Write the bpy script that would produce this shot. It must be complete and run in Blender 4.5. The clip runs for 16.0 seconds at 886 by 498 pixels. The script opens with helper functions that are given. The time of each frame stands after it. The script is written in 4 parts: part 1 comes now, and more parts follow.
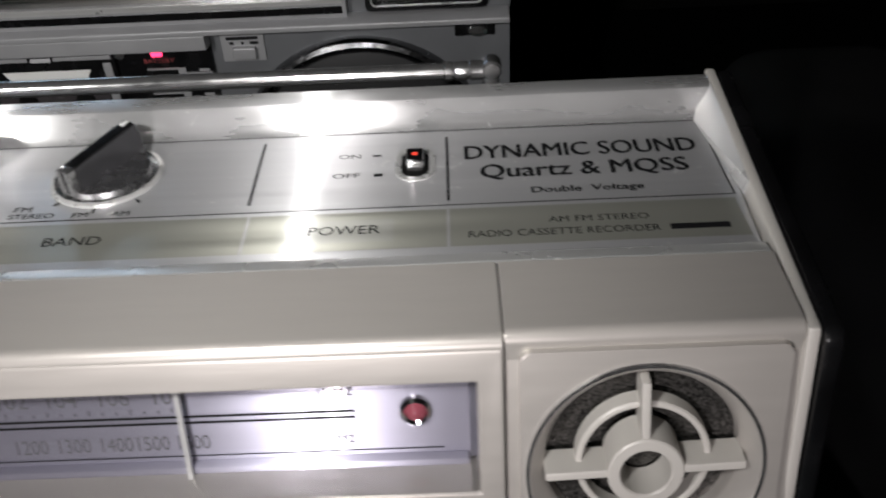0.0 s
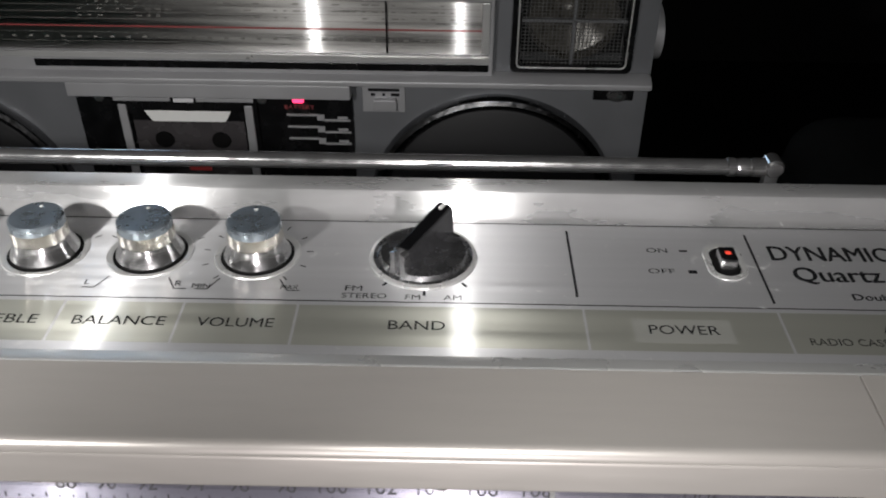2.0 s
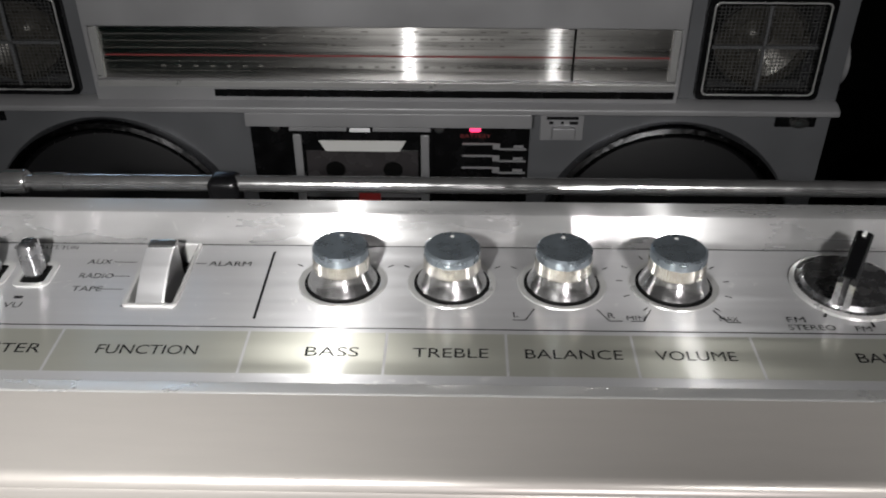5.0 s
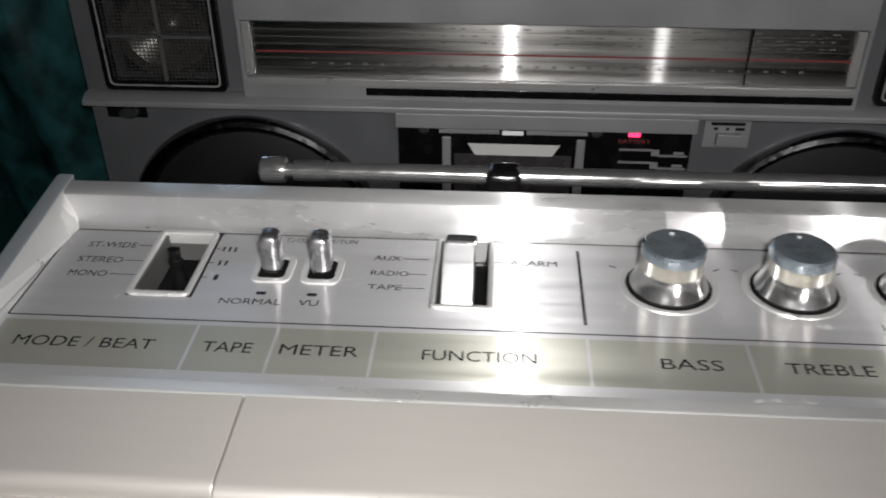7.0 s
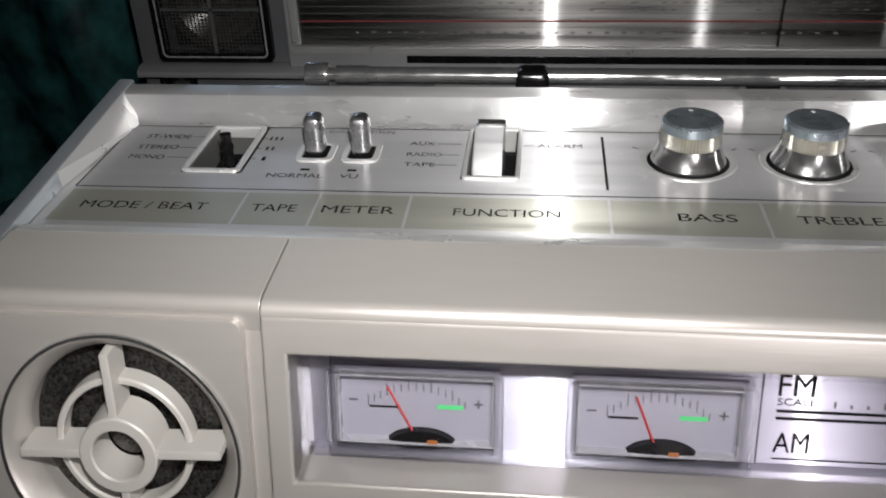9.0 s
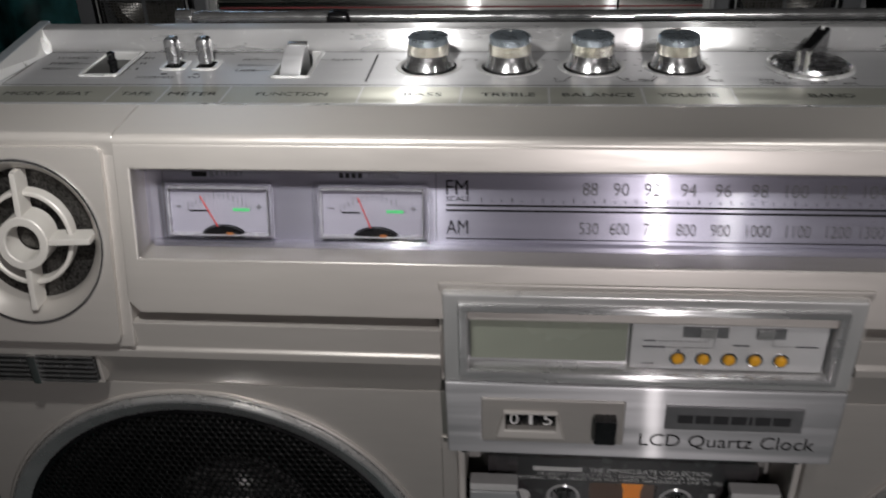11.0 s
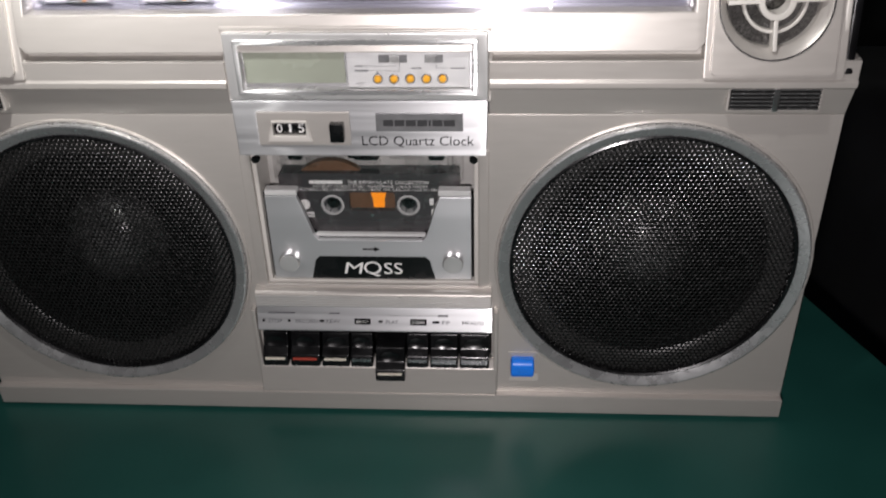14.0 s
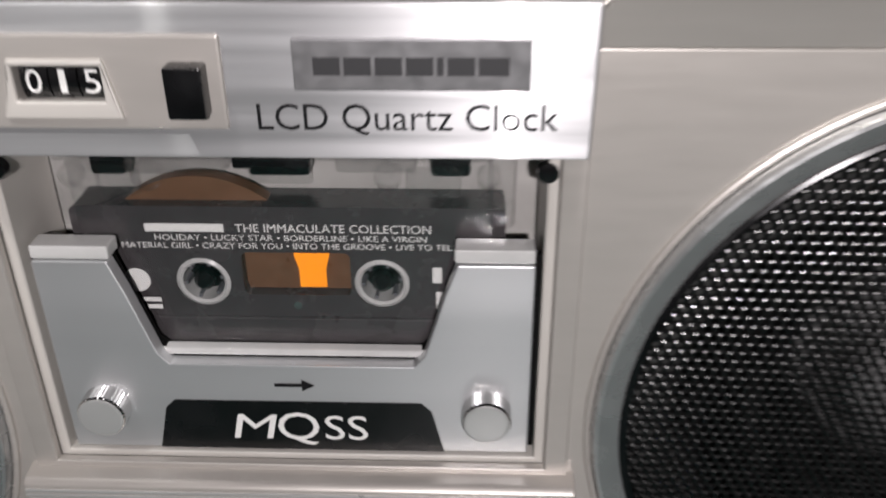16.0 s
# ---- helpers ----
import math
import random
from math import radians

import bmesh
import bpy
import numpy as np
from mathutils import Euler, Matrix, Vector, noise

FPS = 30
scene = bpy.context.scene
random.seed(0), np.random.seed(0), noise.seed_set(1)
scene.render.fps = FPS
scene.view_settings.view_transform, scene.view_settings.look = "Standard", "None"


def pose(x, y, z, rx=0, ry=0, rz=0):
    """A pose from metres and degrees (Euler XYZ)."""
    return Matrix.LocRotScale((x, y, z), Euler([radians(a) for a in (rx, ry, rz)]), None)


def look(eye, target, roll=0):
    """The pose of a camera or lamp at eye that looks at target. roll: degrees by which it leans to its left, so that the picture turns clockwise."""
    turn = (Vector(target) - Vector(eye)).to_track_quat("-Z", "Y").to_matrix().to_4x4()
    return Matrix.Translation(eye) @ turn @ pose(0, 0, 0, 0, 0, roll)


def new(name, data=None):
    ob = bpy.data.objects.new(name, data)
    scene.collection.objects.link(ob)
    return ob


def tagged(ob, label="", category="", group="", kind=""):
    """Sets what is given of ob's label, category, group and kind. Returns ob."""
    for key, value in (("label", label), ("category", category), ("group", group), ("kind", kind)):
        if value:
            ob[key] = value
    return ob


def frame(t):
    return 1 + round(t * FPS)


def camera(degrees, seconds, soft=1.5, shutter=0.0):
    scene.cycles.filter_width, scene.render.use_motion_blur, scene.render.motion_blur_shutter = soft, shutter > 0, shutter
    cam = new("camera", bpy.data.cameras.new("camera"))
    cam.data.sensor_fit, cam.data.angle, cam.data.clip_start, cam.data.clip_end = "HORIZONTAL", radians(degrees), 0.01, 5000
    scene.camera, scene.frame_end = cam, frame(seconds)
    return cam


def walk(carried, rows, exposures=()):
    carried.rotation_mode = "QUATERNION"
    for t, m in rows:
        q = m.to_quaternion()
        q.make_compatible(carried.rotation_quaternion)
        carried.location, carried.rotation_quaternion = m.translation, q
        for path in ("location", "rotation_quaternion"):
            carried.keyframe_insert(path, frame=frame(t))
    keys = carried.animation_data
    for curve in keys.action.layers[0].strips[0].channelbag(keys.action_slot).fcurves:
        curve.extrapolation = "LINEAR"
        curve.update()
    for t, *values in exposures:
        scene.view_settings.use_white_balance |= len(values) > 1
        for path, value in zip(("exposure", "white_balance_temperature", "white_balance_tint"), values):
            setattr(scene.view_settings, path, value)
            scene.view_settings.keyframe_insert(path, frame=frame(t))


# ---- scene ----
cam = camera(52.8, 16.0, soft=1.9, shutter=0.35)
PATH = [
    (0, (0.159, -0.129, 0.418), (0.127, 1.454, -0.804), -3.0),
    (0.5, (0.127, -0.135, 0.43), (0.087, 1.465, -0.769), -2.1),
    (1, (0.1, -0.128, 0.438), (0.058, 1.478, -0.753), -1.1),
    (1.5, (0.085, -0.125, 0.437), (0.053, 1.494, -0.737), 0.2),
    (2, (0.071, -0.124, 0.436), (0.053, 1.5, -0.73), 0.6),
    (2.5, (0.053, -0.121, 0.438), (0.041, 1.501, -0.731), 0.4),
    (3, (0.029, -0.117, 0.438), (0.028, 1.514, -0.719), 0.6),
    (5.3, (-0.05, -0.119, 0.428), (-0.097, 1.544, -0.682), -0.3),
    (5.5, (-0.055, -0.122, 0.427), (-0.124, 1.539, -0.685), -0.7),
    (6, (-0.077, -0.123, 0.432), (-0.161, 1.541, -0.675), -0.3),
    (6.5, (-0.093, -0.119, 0.424), (-0.185, 1.555, -0.666), -0.4),
    (7, (-0.117, -0.101, 0.412), (-0.231, 1.577, -0.671), -0.3),
    (7.5, (-0.128, -0.098, 0.403), (-0.287, 1.583, -0.669), -1.0),
    (8, (-0.132, -0.115, 0.391), (-0.317, 1.581, -0.654), -1.5),
    (8.2, (-0.128, -0.118, 0.39), (-0.345, 1.566, -0.667), -2.1),
    (10.3, (-0.079, -0.191, 0.388), (-0.27, 1.527, -0.619), -2.2),
    (11, (-0.04, -0.24, 0.394), (-0.208, 1.483, -0.607), -1.8),
    (11.5, (-0.013, -0.269, 0.392), (-0.173, 1.476, -0.571), -1.5),
    (12, (0.0, -0.285, 0.392), (-0.13, 1.455, -0.584), -0.8),
    (12.5, (0.023, -0.307, 0.378), (-0.094, 1.396, -0.663), 0.1),
    (13, (0.046, -0.348, 0.356), (-0.061, 1.332, -0.723), 0.4),
    (13.5, (0.053, -0.379, 0.359), (-0.058, 1.288, -0.74), 0.1),
    (14, (0.069, -0.421, 0.378), (-0.045, 1.277, -0.673), -1.5),
    (14.5, (0.074, -0.395, 0.386), (-0.032, 1.317, -0.642), -2.0),
    (15, (0.065, -0.306, 0.366), (-0.042, 1.437, -0.608), -2.6),
    (15.5, (0.064, -0.244, 0.301), (-0.031, 1.515, -0.646), -2.1),
    (16, (0.043, -0.168, 0.246), (-0.028, 1.586, -0.712), -0.5),
]
EXPOSURES = [(0.0, 0.5), (1.0, 0.32), (3.0, 0.24), (5.5, 0.02), (7.0, 0.02), (7.5, -0.06), (8.0, -0.1), (10.3, -0.42), (11.0, -0.42), (12.0, -0.15), (12.5, 0.0), (13.0, 0.62), (13.5, 1.1), (14.5, 0.85), (15.0, 0.58), (15.5, 0.65), (16.0, 1.35)]
walk(cam, [(t, look(eye, target, roll)) for t, eye, target, roll in PATH], EXPOSURES)

# ---- world and lights ----
world = bpy.data.worlds.new("dark_room")
scene.world = world
world.use_nodes = True
world.node_tree.nodes["Background"].inputs[0].default_value = (0.5, 0.55, 0.65, 1)
world.node_tree.nodes["Background"].inputs[1].default_value = 0.005


def torch(x, y, z, target, watts, size=0.014, tint=(1.0, 0.98, 0.965), spread=110):
    """The small white light held beside the camera."""
    data = bpy.data.lights.new("torch", "AREA")
    data.shape, data.size, data.energy, data.color = "DISK", size, watts, tint
    data.spread = radians(spread)
    ob = new("torch", data)
    ob.matrix_world = look((x, y, z), target)
    return ob


torch(0.078, -0.126, 0.445, (0.135, 0.15, 0.30), 0.175, spread=88)
torch(-0.105, -0.116, 0.43, (-0.15, 0.14, 0.297), 0.39, spread=100)
torch(0.068, -0.418, 0.335, (0.04, 0.0, 0.16), 0.92, 0.014, (1.0, 0.93, 0.945), 180)

# ---- materials ----


def mat(name, base, rough=0.45, metal=0.0, var=0.06, scale=60.0, bump=0.0, bump_scale=900.0, aniso=0.0, stretch=(1, 1, 1),
        coat=0.0, rough_var=0.08, glow=None, spec=0.5, scuff=0.0, streak=0.0):
    m = bpy.data.materials.new(name)
    m.use_nodes = True
    nt = m.node_tree
    b = nt.nodes["Principled BSDF"]
    b.inputs["Base Color"].default_value = (*base, 1)
    b.inputs["Roughness"].default_value = rough
    b.inputs["Metallic"].default_value = metal
    b.inputs["Coat Weight"].default_value = coat
    b.inputs["Specular IOR Level"].default_value = spec
    co = nt.nodes.new("ShaderNodeTexCoord")
    mp = nt.nodes.new("ShaderNodeMapping")
    mp.inputs["Scale"].default_value = stretch
    nt.links.new(co.outputs["Object"], mp.inputs["Vector"])
    if var:
        big = nt.nodes.new("ShaderNodeTexNoise")
        big.inputs["Scale"].default_value, big.inputs["Detail"].default_value = scale, 6
        nt.links.new(mp.outputs["Vector"], big.inputs["Vector"])
        ramp = nt.nodes.new("ShaderNodeMapRange")
        ramp.inputs["From Min"].default_value, ramp.inputs["From Max"].default_value = 0.3, 0.7
        ramp.inputs["To Min"].default_value, ramp.inputs["To Max"].default_value = 1 - var, 1 + var
        nt.links.new(big.outputs["Fac"], ramp.inputs["Value"])
        mul = nt.nodes.new("ShaderNodeVectorMath")
        mul.operation = "SCALE"
        mul.inputs[0].default_value = base
        nt.links.new(ramp.outputs["Result"], mul.inputs["Scale"])
        tone = mul.outputs["Vector"]
        if scuff:
            # small pale scuffs and dust specks
            sc = nt.nodes.new("ShaderNodeTexNoise")
            sc.inputs["Scale"].default_value, sc.inputs["Detail"].default_value, sc.inputs["Distortion"].default_value = 130, 5, 2.5
            nt.links.new(co.outputs["Object"], sc.inputs["Vector"])
            th = nt.nodes.new("ShaderNodeMapRange")
            th.inputs["From Min"].default_value, th.inputs["From Max"].default_value = 0.66, 0.74
            th.inputs["To Min"].default_value, th.inputs["To Max"].default_value = 0.0, scuff
            nt.links.new(sc.outputs["Fac"], th.inputs["Value"])
            mixc = nt.nodes.new("ShaderNodeMix")
            mixc.data_type = "RGBA"
            nt.links.new(th.outputs["Result"], mixc.inputs[0])
            nt.links.new(tone, mixc.inputs[6])
            mixc.inputs[7].default_value = (0.9, 0.9, 0.88, 1)
            tone = mixc.outputs[2]
            met = nt.nodes.new("ShaderNodeMath")
            met.operation = "MULTIPLY_ADD"
            met.inputs[1].default_value, met.inputs[2].default_value = -0.6, metal
            nt.links.new(th.outputs["Result"], met.inputs[0])
            nt.links.new(met.outputs[0], b.inputs["Metallic"])
        nt.links.new(tone, b.inputs["Base Color"])
        rr = nt.nodes.new("ShaderNodeMapRange")
        rr.inputs["From Min"].default_value, rr.inputs["From Max"].default_value = 0.3, 0.7
        rr.inputs["To Min"].default_value, rr.inputs["To Max"].default_value = max(rough - rough_var, 0.02), rough + rough_var
        nt.links.new(big.outputs["Fac"], rr.inputs["Value"])
        nt.links.new(rr.outputs["Result"], b.inputs["Roughness"])
    if bump:
        fine = nt.nodes.new("ShaderNodeTexNoise")
        fine.inputs["Scale"].default_value, fine.inputs["Detail"].default_value = bump_scale, 3
        nt.links.new(mp.outputs["Vector"], fine.inputs["Vector"])
        bp = nt.nodes.new("ShaderNodeBump")
        bp.inputs["Strength"].default_value, bp.inputs["Distance"].default_value = bump, 0.0002
        nt.links.new(fine.outputs["Fac"], bp.inputs["Height"])
        nt.links.new(bp.outputs["Normal"], b.inputs["Normal"])
    if aniso:
        b.inputs["Anisotropic"].default_value = aniso
        # the brushing runs along x, so highlights draw out across it
        tg = nt.nodes.new("ShaderNodeCombineXYZ")
        tg.inputs[1].default_value, tg.inputs[2].default_value = 0.6, 0.8
        nt.links.new(tg.outputs[0], b.inputs["Tangent"])
        if streak:
            gl = nt.nodes.new("ShaderNodeBsdfAnisotropic")
            gl.inputs["Color"].default_value = (0.9, 0.9, 0.9, 1)
            gl.inputs["Roughness"].default_value, gl.inputs["Anisotropy"].default_value = 0.2, -0.9
            nt.links.new(tg.outputs[0], gl.inputs["Tangent"])
            ms = nt.nodes.new("ShaderNodeMixShader")
            ms.inputs[0].default_value = streak
            nt.links.new(b.outputs[0], ms.inputs[1])
            nt.links.new(gl.outputs[0], ms.inputs[2])
            nt.links.new(ms.outputs[0], nt.nodes["Material Output"].inputs[0])
    if glow:
        b.inputs["Emission Color"].default_value = (*glow[:3], 1)
        b.inputs["Emission Strength"].default_value = glow[3]
    return m


def glass(name, tint=(1, 1, 1), rough=0.02, share=0.12):
    """Thin clear plastic: mostly see-through, with a mirror gloss at its face."""
    m = bpy.data.materials.new(name)
    m.use_nodes = True
    nt = m.node_tree
    nt.nodes.clear()
    out = nt.nodes.new("ShaderNodeOutputMaterial")
    tr = nt.nodes.new("ShaderNodeBsdfTransparent")
    tr.inputs[0].default_value = (*tint, 1)
    gl = nt.nodes.new("ShaderNodeBsdfGlossy")
    gl.inputs["Roughness"].default_value = rough
    lw = nt.nodes.new("ShaderNodeLayerWeight")
    lw.inputs[0].default_value = 0.5
    pw = nt.nodes.new("ShaderNodeMath")
    pw.operation = "POWER"
    pw.inputs[1].default_value = 4.0
    nt.links.new(lw.outputs["Facing"], pw.inputs[0])
    ad = nt.nodes.new("ShaderNodeMath")
    ad.operation = "MULTIPLY_ADD"
    ad.inputs[1].default_value, ad.inputs[2].default_value = 0.7, share * 0.3
    nt.links.new(pw.outputs[0], ad.inputs[0])
    mx = nt.nodes.new("ShaderNodeMixShader")
    nt.links.new(ad.outputs[0], mx.inputs[0])
    nt.links.new(tr.outputs[0], mx.inputs[1])
    nt.links.new(gl.outputs[0], mx.inputs[2])
    nt.links.new(mx.outputs[0], out.inputs[0])
    return m


BEIGE = mat("champagne_paint", (0.47, 0.445, 0.415), 0.37, 0.42, 0.018, 420, 0.07, 1800, 0, (0.12, 1, 1), rough_var=0.03)
BEIGE2 = mat("champagne_plastic", (0.52, 0.50, 0.465), 0.42, 0.1, 0.04, 30, 0.06, 2600)
ALU = mat("brushed_aluminium", (0.66, 0.66, 0.67), 0.33, 0.66, 0.035, 300, 0.04, 500, 1.0, (0.03, 1, 1), rough_var=0.04, scuff=0.5, streak=0.07)
ALU_D = mat("brushed_aluminium_dull", (0.58, 0.58, 0.59), 0.42, 0.70, 0.06, 260, 0.04, 500, 0.8, (0.03, 1, 1), streak=0.06)
SILVER = mat("silver_paint", (0.62, 0.62, 0.61), 0.32, 0.55, 0.03, 40, 0.04, 1800)
RIM = mat("silver_rim", (0.60, 0.60, 0.60), 0.30, 0.65, 0.10, 110, 0.04, 500, 1.0, (0.25, 1, 1), scuff=0.35, streak=0.16)
CHROME = mat("chrome", (0.80, 0.80, 0.79), 0.09, 1.0, 0.04, 120, rough_var=0.05)
CHROME2 = mat("worn_chrome", (0.70, 0.70, 0.70), 0.17, 0.95, 0.10, 220, 0.05, 700, rough_var=0.08)
CREAM = mat("cream_stripe", (0.70, 0.66, 0.56), 0.4, 0, 0.05, 300)
ANT = mat("antenna_chrome", (0.74, 0.74, 0.74), 0.15, 0.95, 0.08, 200, rough_var=0.04)
HORN = mat("brown_tweeter_horn", (0.06, 0.055, 0.045), 0.3, 0.2, 0.2, 200)
NET = mat("grey_tweeter_net", (0.10, 0.10, 0.10), 0.4, 0.3, 0.2, 300)
CAPB = mat("bluish_silver_edge", (0.44, 0.48, 0.51), 0.34, 0.7, 0.04, 60)
GOLD = mat("pale_gold_knurl", (0.78, 0.76, 0.70), 0.22, 1.0, 0.05, 200)
# spun dark cap, raised to blue for a window reflection painted in
CAP = mat("spun_cap_blue_sheen", (0.40, 0.46, 0.51), 0.30, 0.85, 0.12, 300)
BLACK = mat("black_plastic", (0.005, 0.005, 0.0055), 0.24, 0, 0.3, 90, 0.05, 1500)
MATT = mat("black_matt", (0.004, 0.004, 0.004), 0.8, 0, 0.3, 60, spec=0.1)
MESH2 = mat("black_speaker_cloth", (0.008, 0.008, 0.009), 0.55, 0, 0.25, 700, 0.2, 1500)
INK = mat("black_ink", (0.008, 0.008, 0.009), 0.7, 0, 0, spec=0.15)
INK_G = mat("grey_ink", (0.10, 0.10, 0.11), 0.5, 0, 0)
WHITE = mat("white_print", (0.75, 0.75, 0.73), 0.5, 0, 0)
PATCH = mat("pale_label_patch", (0.50, 0.50, 0.46), 0.36, 0.55, 0.04, 200, 0, 900, 1.0, (0.05, 1, 1), streak=0.12)
INK_S = mat("soft_grey_ink", (0.22, 0.215, 0.20), 0.5, 0.3, 0)
LABEL = mat("olive_label_strip", (0.50, 0.50, 0.44), 0.36, 0.66, 0.04, 200, 0, 900, 1.0, (0.05, 1, 1), streak=0.12)
DIAL = mat("lilac_dial_metal", (0.44, 0.43, 0.52), 0.42, 0.7, 0.04, 300, 0.02, 500, 1.0, (0.03, 1, 1), rough_var=0.03, streak=0.10)
FINM = mat("dark_smoky_fin", (0.09, 0.09, 0.095), 0.22, 0.6, 0.1, 200)
SHOULD = mat("pale_clear_shoulder", (0.56, 0.56, 0.55), 0.16, 0.1, 0.05, 200, coat=0.6)
# dark grey that puts the shade of a deep well into its walls
WELL_SHADE = mat("shaded_well_side", (0.07, 0.07, 0.068), 0.5, 0, 0.1, 200)
INK_D = mat("dark_grey_ink", (0.03, 0.03, 0.032), 0.5, 0, 0)
BADGE = mat("dark_badge_metal", (0.26, 0.26, 0.265), 0.40, 0.6, 0.06, 300, 0.02, 500)
STEEL = mat("brushed_steel_button", (0.42, 0.42, 0.43), 0.26, 0.95, 0.1, 260, 0.03, 700)
EDGE = mat("pale_clear_plastic_edge", (0.36, 0.355, 0.39), 0.25, 0.1, 0.05, 200)
GRILLE = mat("black_grille_metal", (0.006, 0.006, 0.006), 0.24, 0.0, 0.35, 400, spec=0.55)
SURR = mat("grey_cone_surround", (0.035, 0.035, 0.034), 0.38, 0, 0.15, 300, spec=0.6)
SLAT = mat("ribbed_dark_chrome", (0.22, 0.22, 0.22), 0.22, 0.75, 0.15, 300)
RED_K = mat("dull_red_stripe", (0.38, 0.06, 0.04), 0.4, 0, 0.1, 300)
DKCHROME = mat("dark_chrome", (0.20, 0.20, 0.205), 0.20, 1.0, 0.1, 300)
RING = mat("spun_speaker_ring", (0.50, 0.51, 0.51), 0.27, 0.72, 0.06, 120, 0.03, 900)
CONE = mat("black_speaker_cone", (0.006, 0.006, 0.006), 0.8, 0, 0.2, 100, spec=0.1)
DOME = mat("glossy_dust_cap", (0.16, 0.16, 0.16), 0.28, 0.4, 0.2, 200, coat=1.0)
MESH = mat("silver_tweeter_mesh", (0.075, 0.072, 0.068), 0.35, 0.8, 0.8, 1300, 0.9, 1300)
LCD = mat("grey_green_lcd", (0.29, 0.31, 0.255), 0.25, 0, 0.04, 40)
CLEAR = glass("clear_plastic")
CLEAR2 = glass("thick_clear_plastic", (0.94, 0.94, 0.94), 0.05, 0.2)
METER = mat("meter_card", (0.37, 0.36, 0.43), 0.5, 0.2, 0.03, 90)
DOOR = mat("silver_door_metal", (0.62, 0.63, 0.64), 0.36, 0.7, 0.03, 60, 0.04, 600, 0.6, (0.05, 1, 1), rough_var=0.03)
RED_D = mat("dull_red_print", (0.25, 0.05, 0.05), 0.5, 0, 0)
RED = mat("red_print", (0.55, 0.05, 0.05), 0.5, 0, 0)
GREEN = mat("green_print", (0.10, 0.62, 0.22), 0.5, 0, 0)
AMBER = mat("amber_button", (0.85, 0.42, 0.03), 0.3, 0, 0.04, 300)
# weak emission added to brighten the liner, which is no lamp
ORANGE = mat("glowing_orange_liner", (0.95, 0.30, 0.01), 0.45, 0, 0.03, 200, glow=(1.0, 0.28, 0.01, 0.18))
BLUE = mat("blue_button", (0.01, 0.20, 0.85), 0.35, 0, 0.05, 200)
REDLED = mat("red_led", (0.24, 0.06, 0.08), 0.12, 0, 0)
LEDLIT = mat("lit_red_led", (0.9, 0.05, 0.1), 0.3, 0, 0, glow=(1.0, 0.04, 0.14, 2.2))
# red dot brightened by a little emission in its material
REDDOT = mat("red_dot", (0.7, 0.06, 0.04), 0.4, 0, 0, glow=(1.0, 0.08, 0.04, 0.35))
BULB = mat("amber_meter_bulb", (0.35, 0.12, 0.03), 0.4, 0, 0)
KEYPLATE = mat("pale_silver_key_plate", (0.72, 0.72, 0.72), 0.42, 0.35, 0.03, 200, 0.03, 700)
# bay plastic in a greyer tone, with the recess shade painted in
SHADE = mat("shaded_bay_plastic", (0.36, 0.35, 0.335), 0.5, 0, 0.15, 60)
TAPE = mat("brown_tape", (0.13, 0.07, 0.04), 0.35, 0, 0.1, 300)
CASSETTE = mat("smoky_cassette_shell", (0.050, 0.046, 0.048), 0.25, 0, 0.15, 80, 0.02, 900)
GREENTOP = mat("dark_green_tabletop", (0.013, 0.072, 0.060), 0.36, 0, 0.12, 14, 0.06, 700)
GREY = mat("grey_radio_paint", (0.165, 0.17, 0.18), 0.42, 0.3, 0.06, 30, 0.12, 2600)
GREY_L = mat("light_grey_radio_paint", (0.36, 0.36, 0.37), 0.40, 0.3, 0.05, 30, 0.05, 2000)
ALU2 = mat("radio_dial_metal", (0.50, 0.49, 0.47), 0.30, 1.0, 0.12, 260, 0.04, 500, 0.85, (0.03, 1, 1), streak=0.2)
TEAL = mat("teal_velvet", (0.035, 0.15, 0.155), 0.6, 0, 0.9, 34, 0.4, 300)
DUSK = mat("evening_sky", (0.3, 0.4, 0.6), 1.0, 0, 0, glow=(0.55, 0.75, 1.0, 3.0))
WALL = mat("dark_wall_paint", (0.05, 0.05, 0.05), 0.9, 0, 0.1, 4)
FLOOR = mat("dark_floor", (0.03, 0.03, 0.03), 0.7, 0, 0.2, 6)
CLOTH = mat("black_cloth", (0.012, 0.012, 0.012), 0.85, 0, 0.3, 20, 0.3, 700)

# ---- building helpers, in millimetres ----
MM = Matrix.Scale(0.001, 4)
FLAT = Matrix.Translation((0, 0, 286.5))   # the level control panel
TILT = FLAT @ Matrix.Translation((0, 13.9, 0)) @ Matrix.Diagonal((1, 0.944, 1, 1))   # its printing


def part(name, bm, material, parent=None, label="", m=None, smooth=35):
    if m is not None:
        bm.transform(m)
    bm.transform(MM)
    bmesh.ops.recalc_face_normals(bm, faces=bm.faces)
    me = bpy.data.meshes.new(name)
    bm.to_mesh(me)
    bm.free()
    me.materials.append(material)
    if smooth:
        me.shade_smooth()
        me.set_sharp_from_angle(angle=radians(smooth))
    ob = new(name, me)
    if smooth == 35 and len(me.polygons) < 3000:
        # broad faces stay flat beside their rounded edges
        wn = ob.modifiers.new("weighted_normals", "WEIGHTED_NORMAL")
        wn.keep_sharp, wn.weight = True, 100
    if parent:
        ob.parent = parent
    if label:
        tagged(ob, label)
    return ob


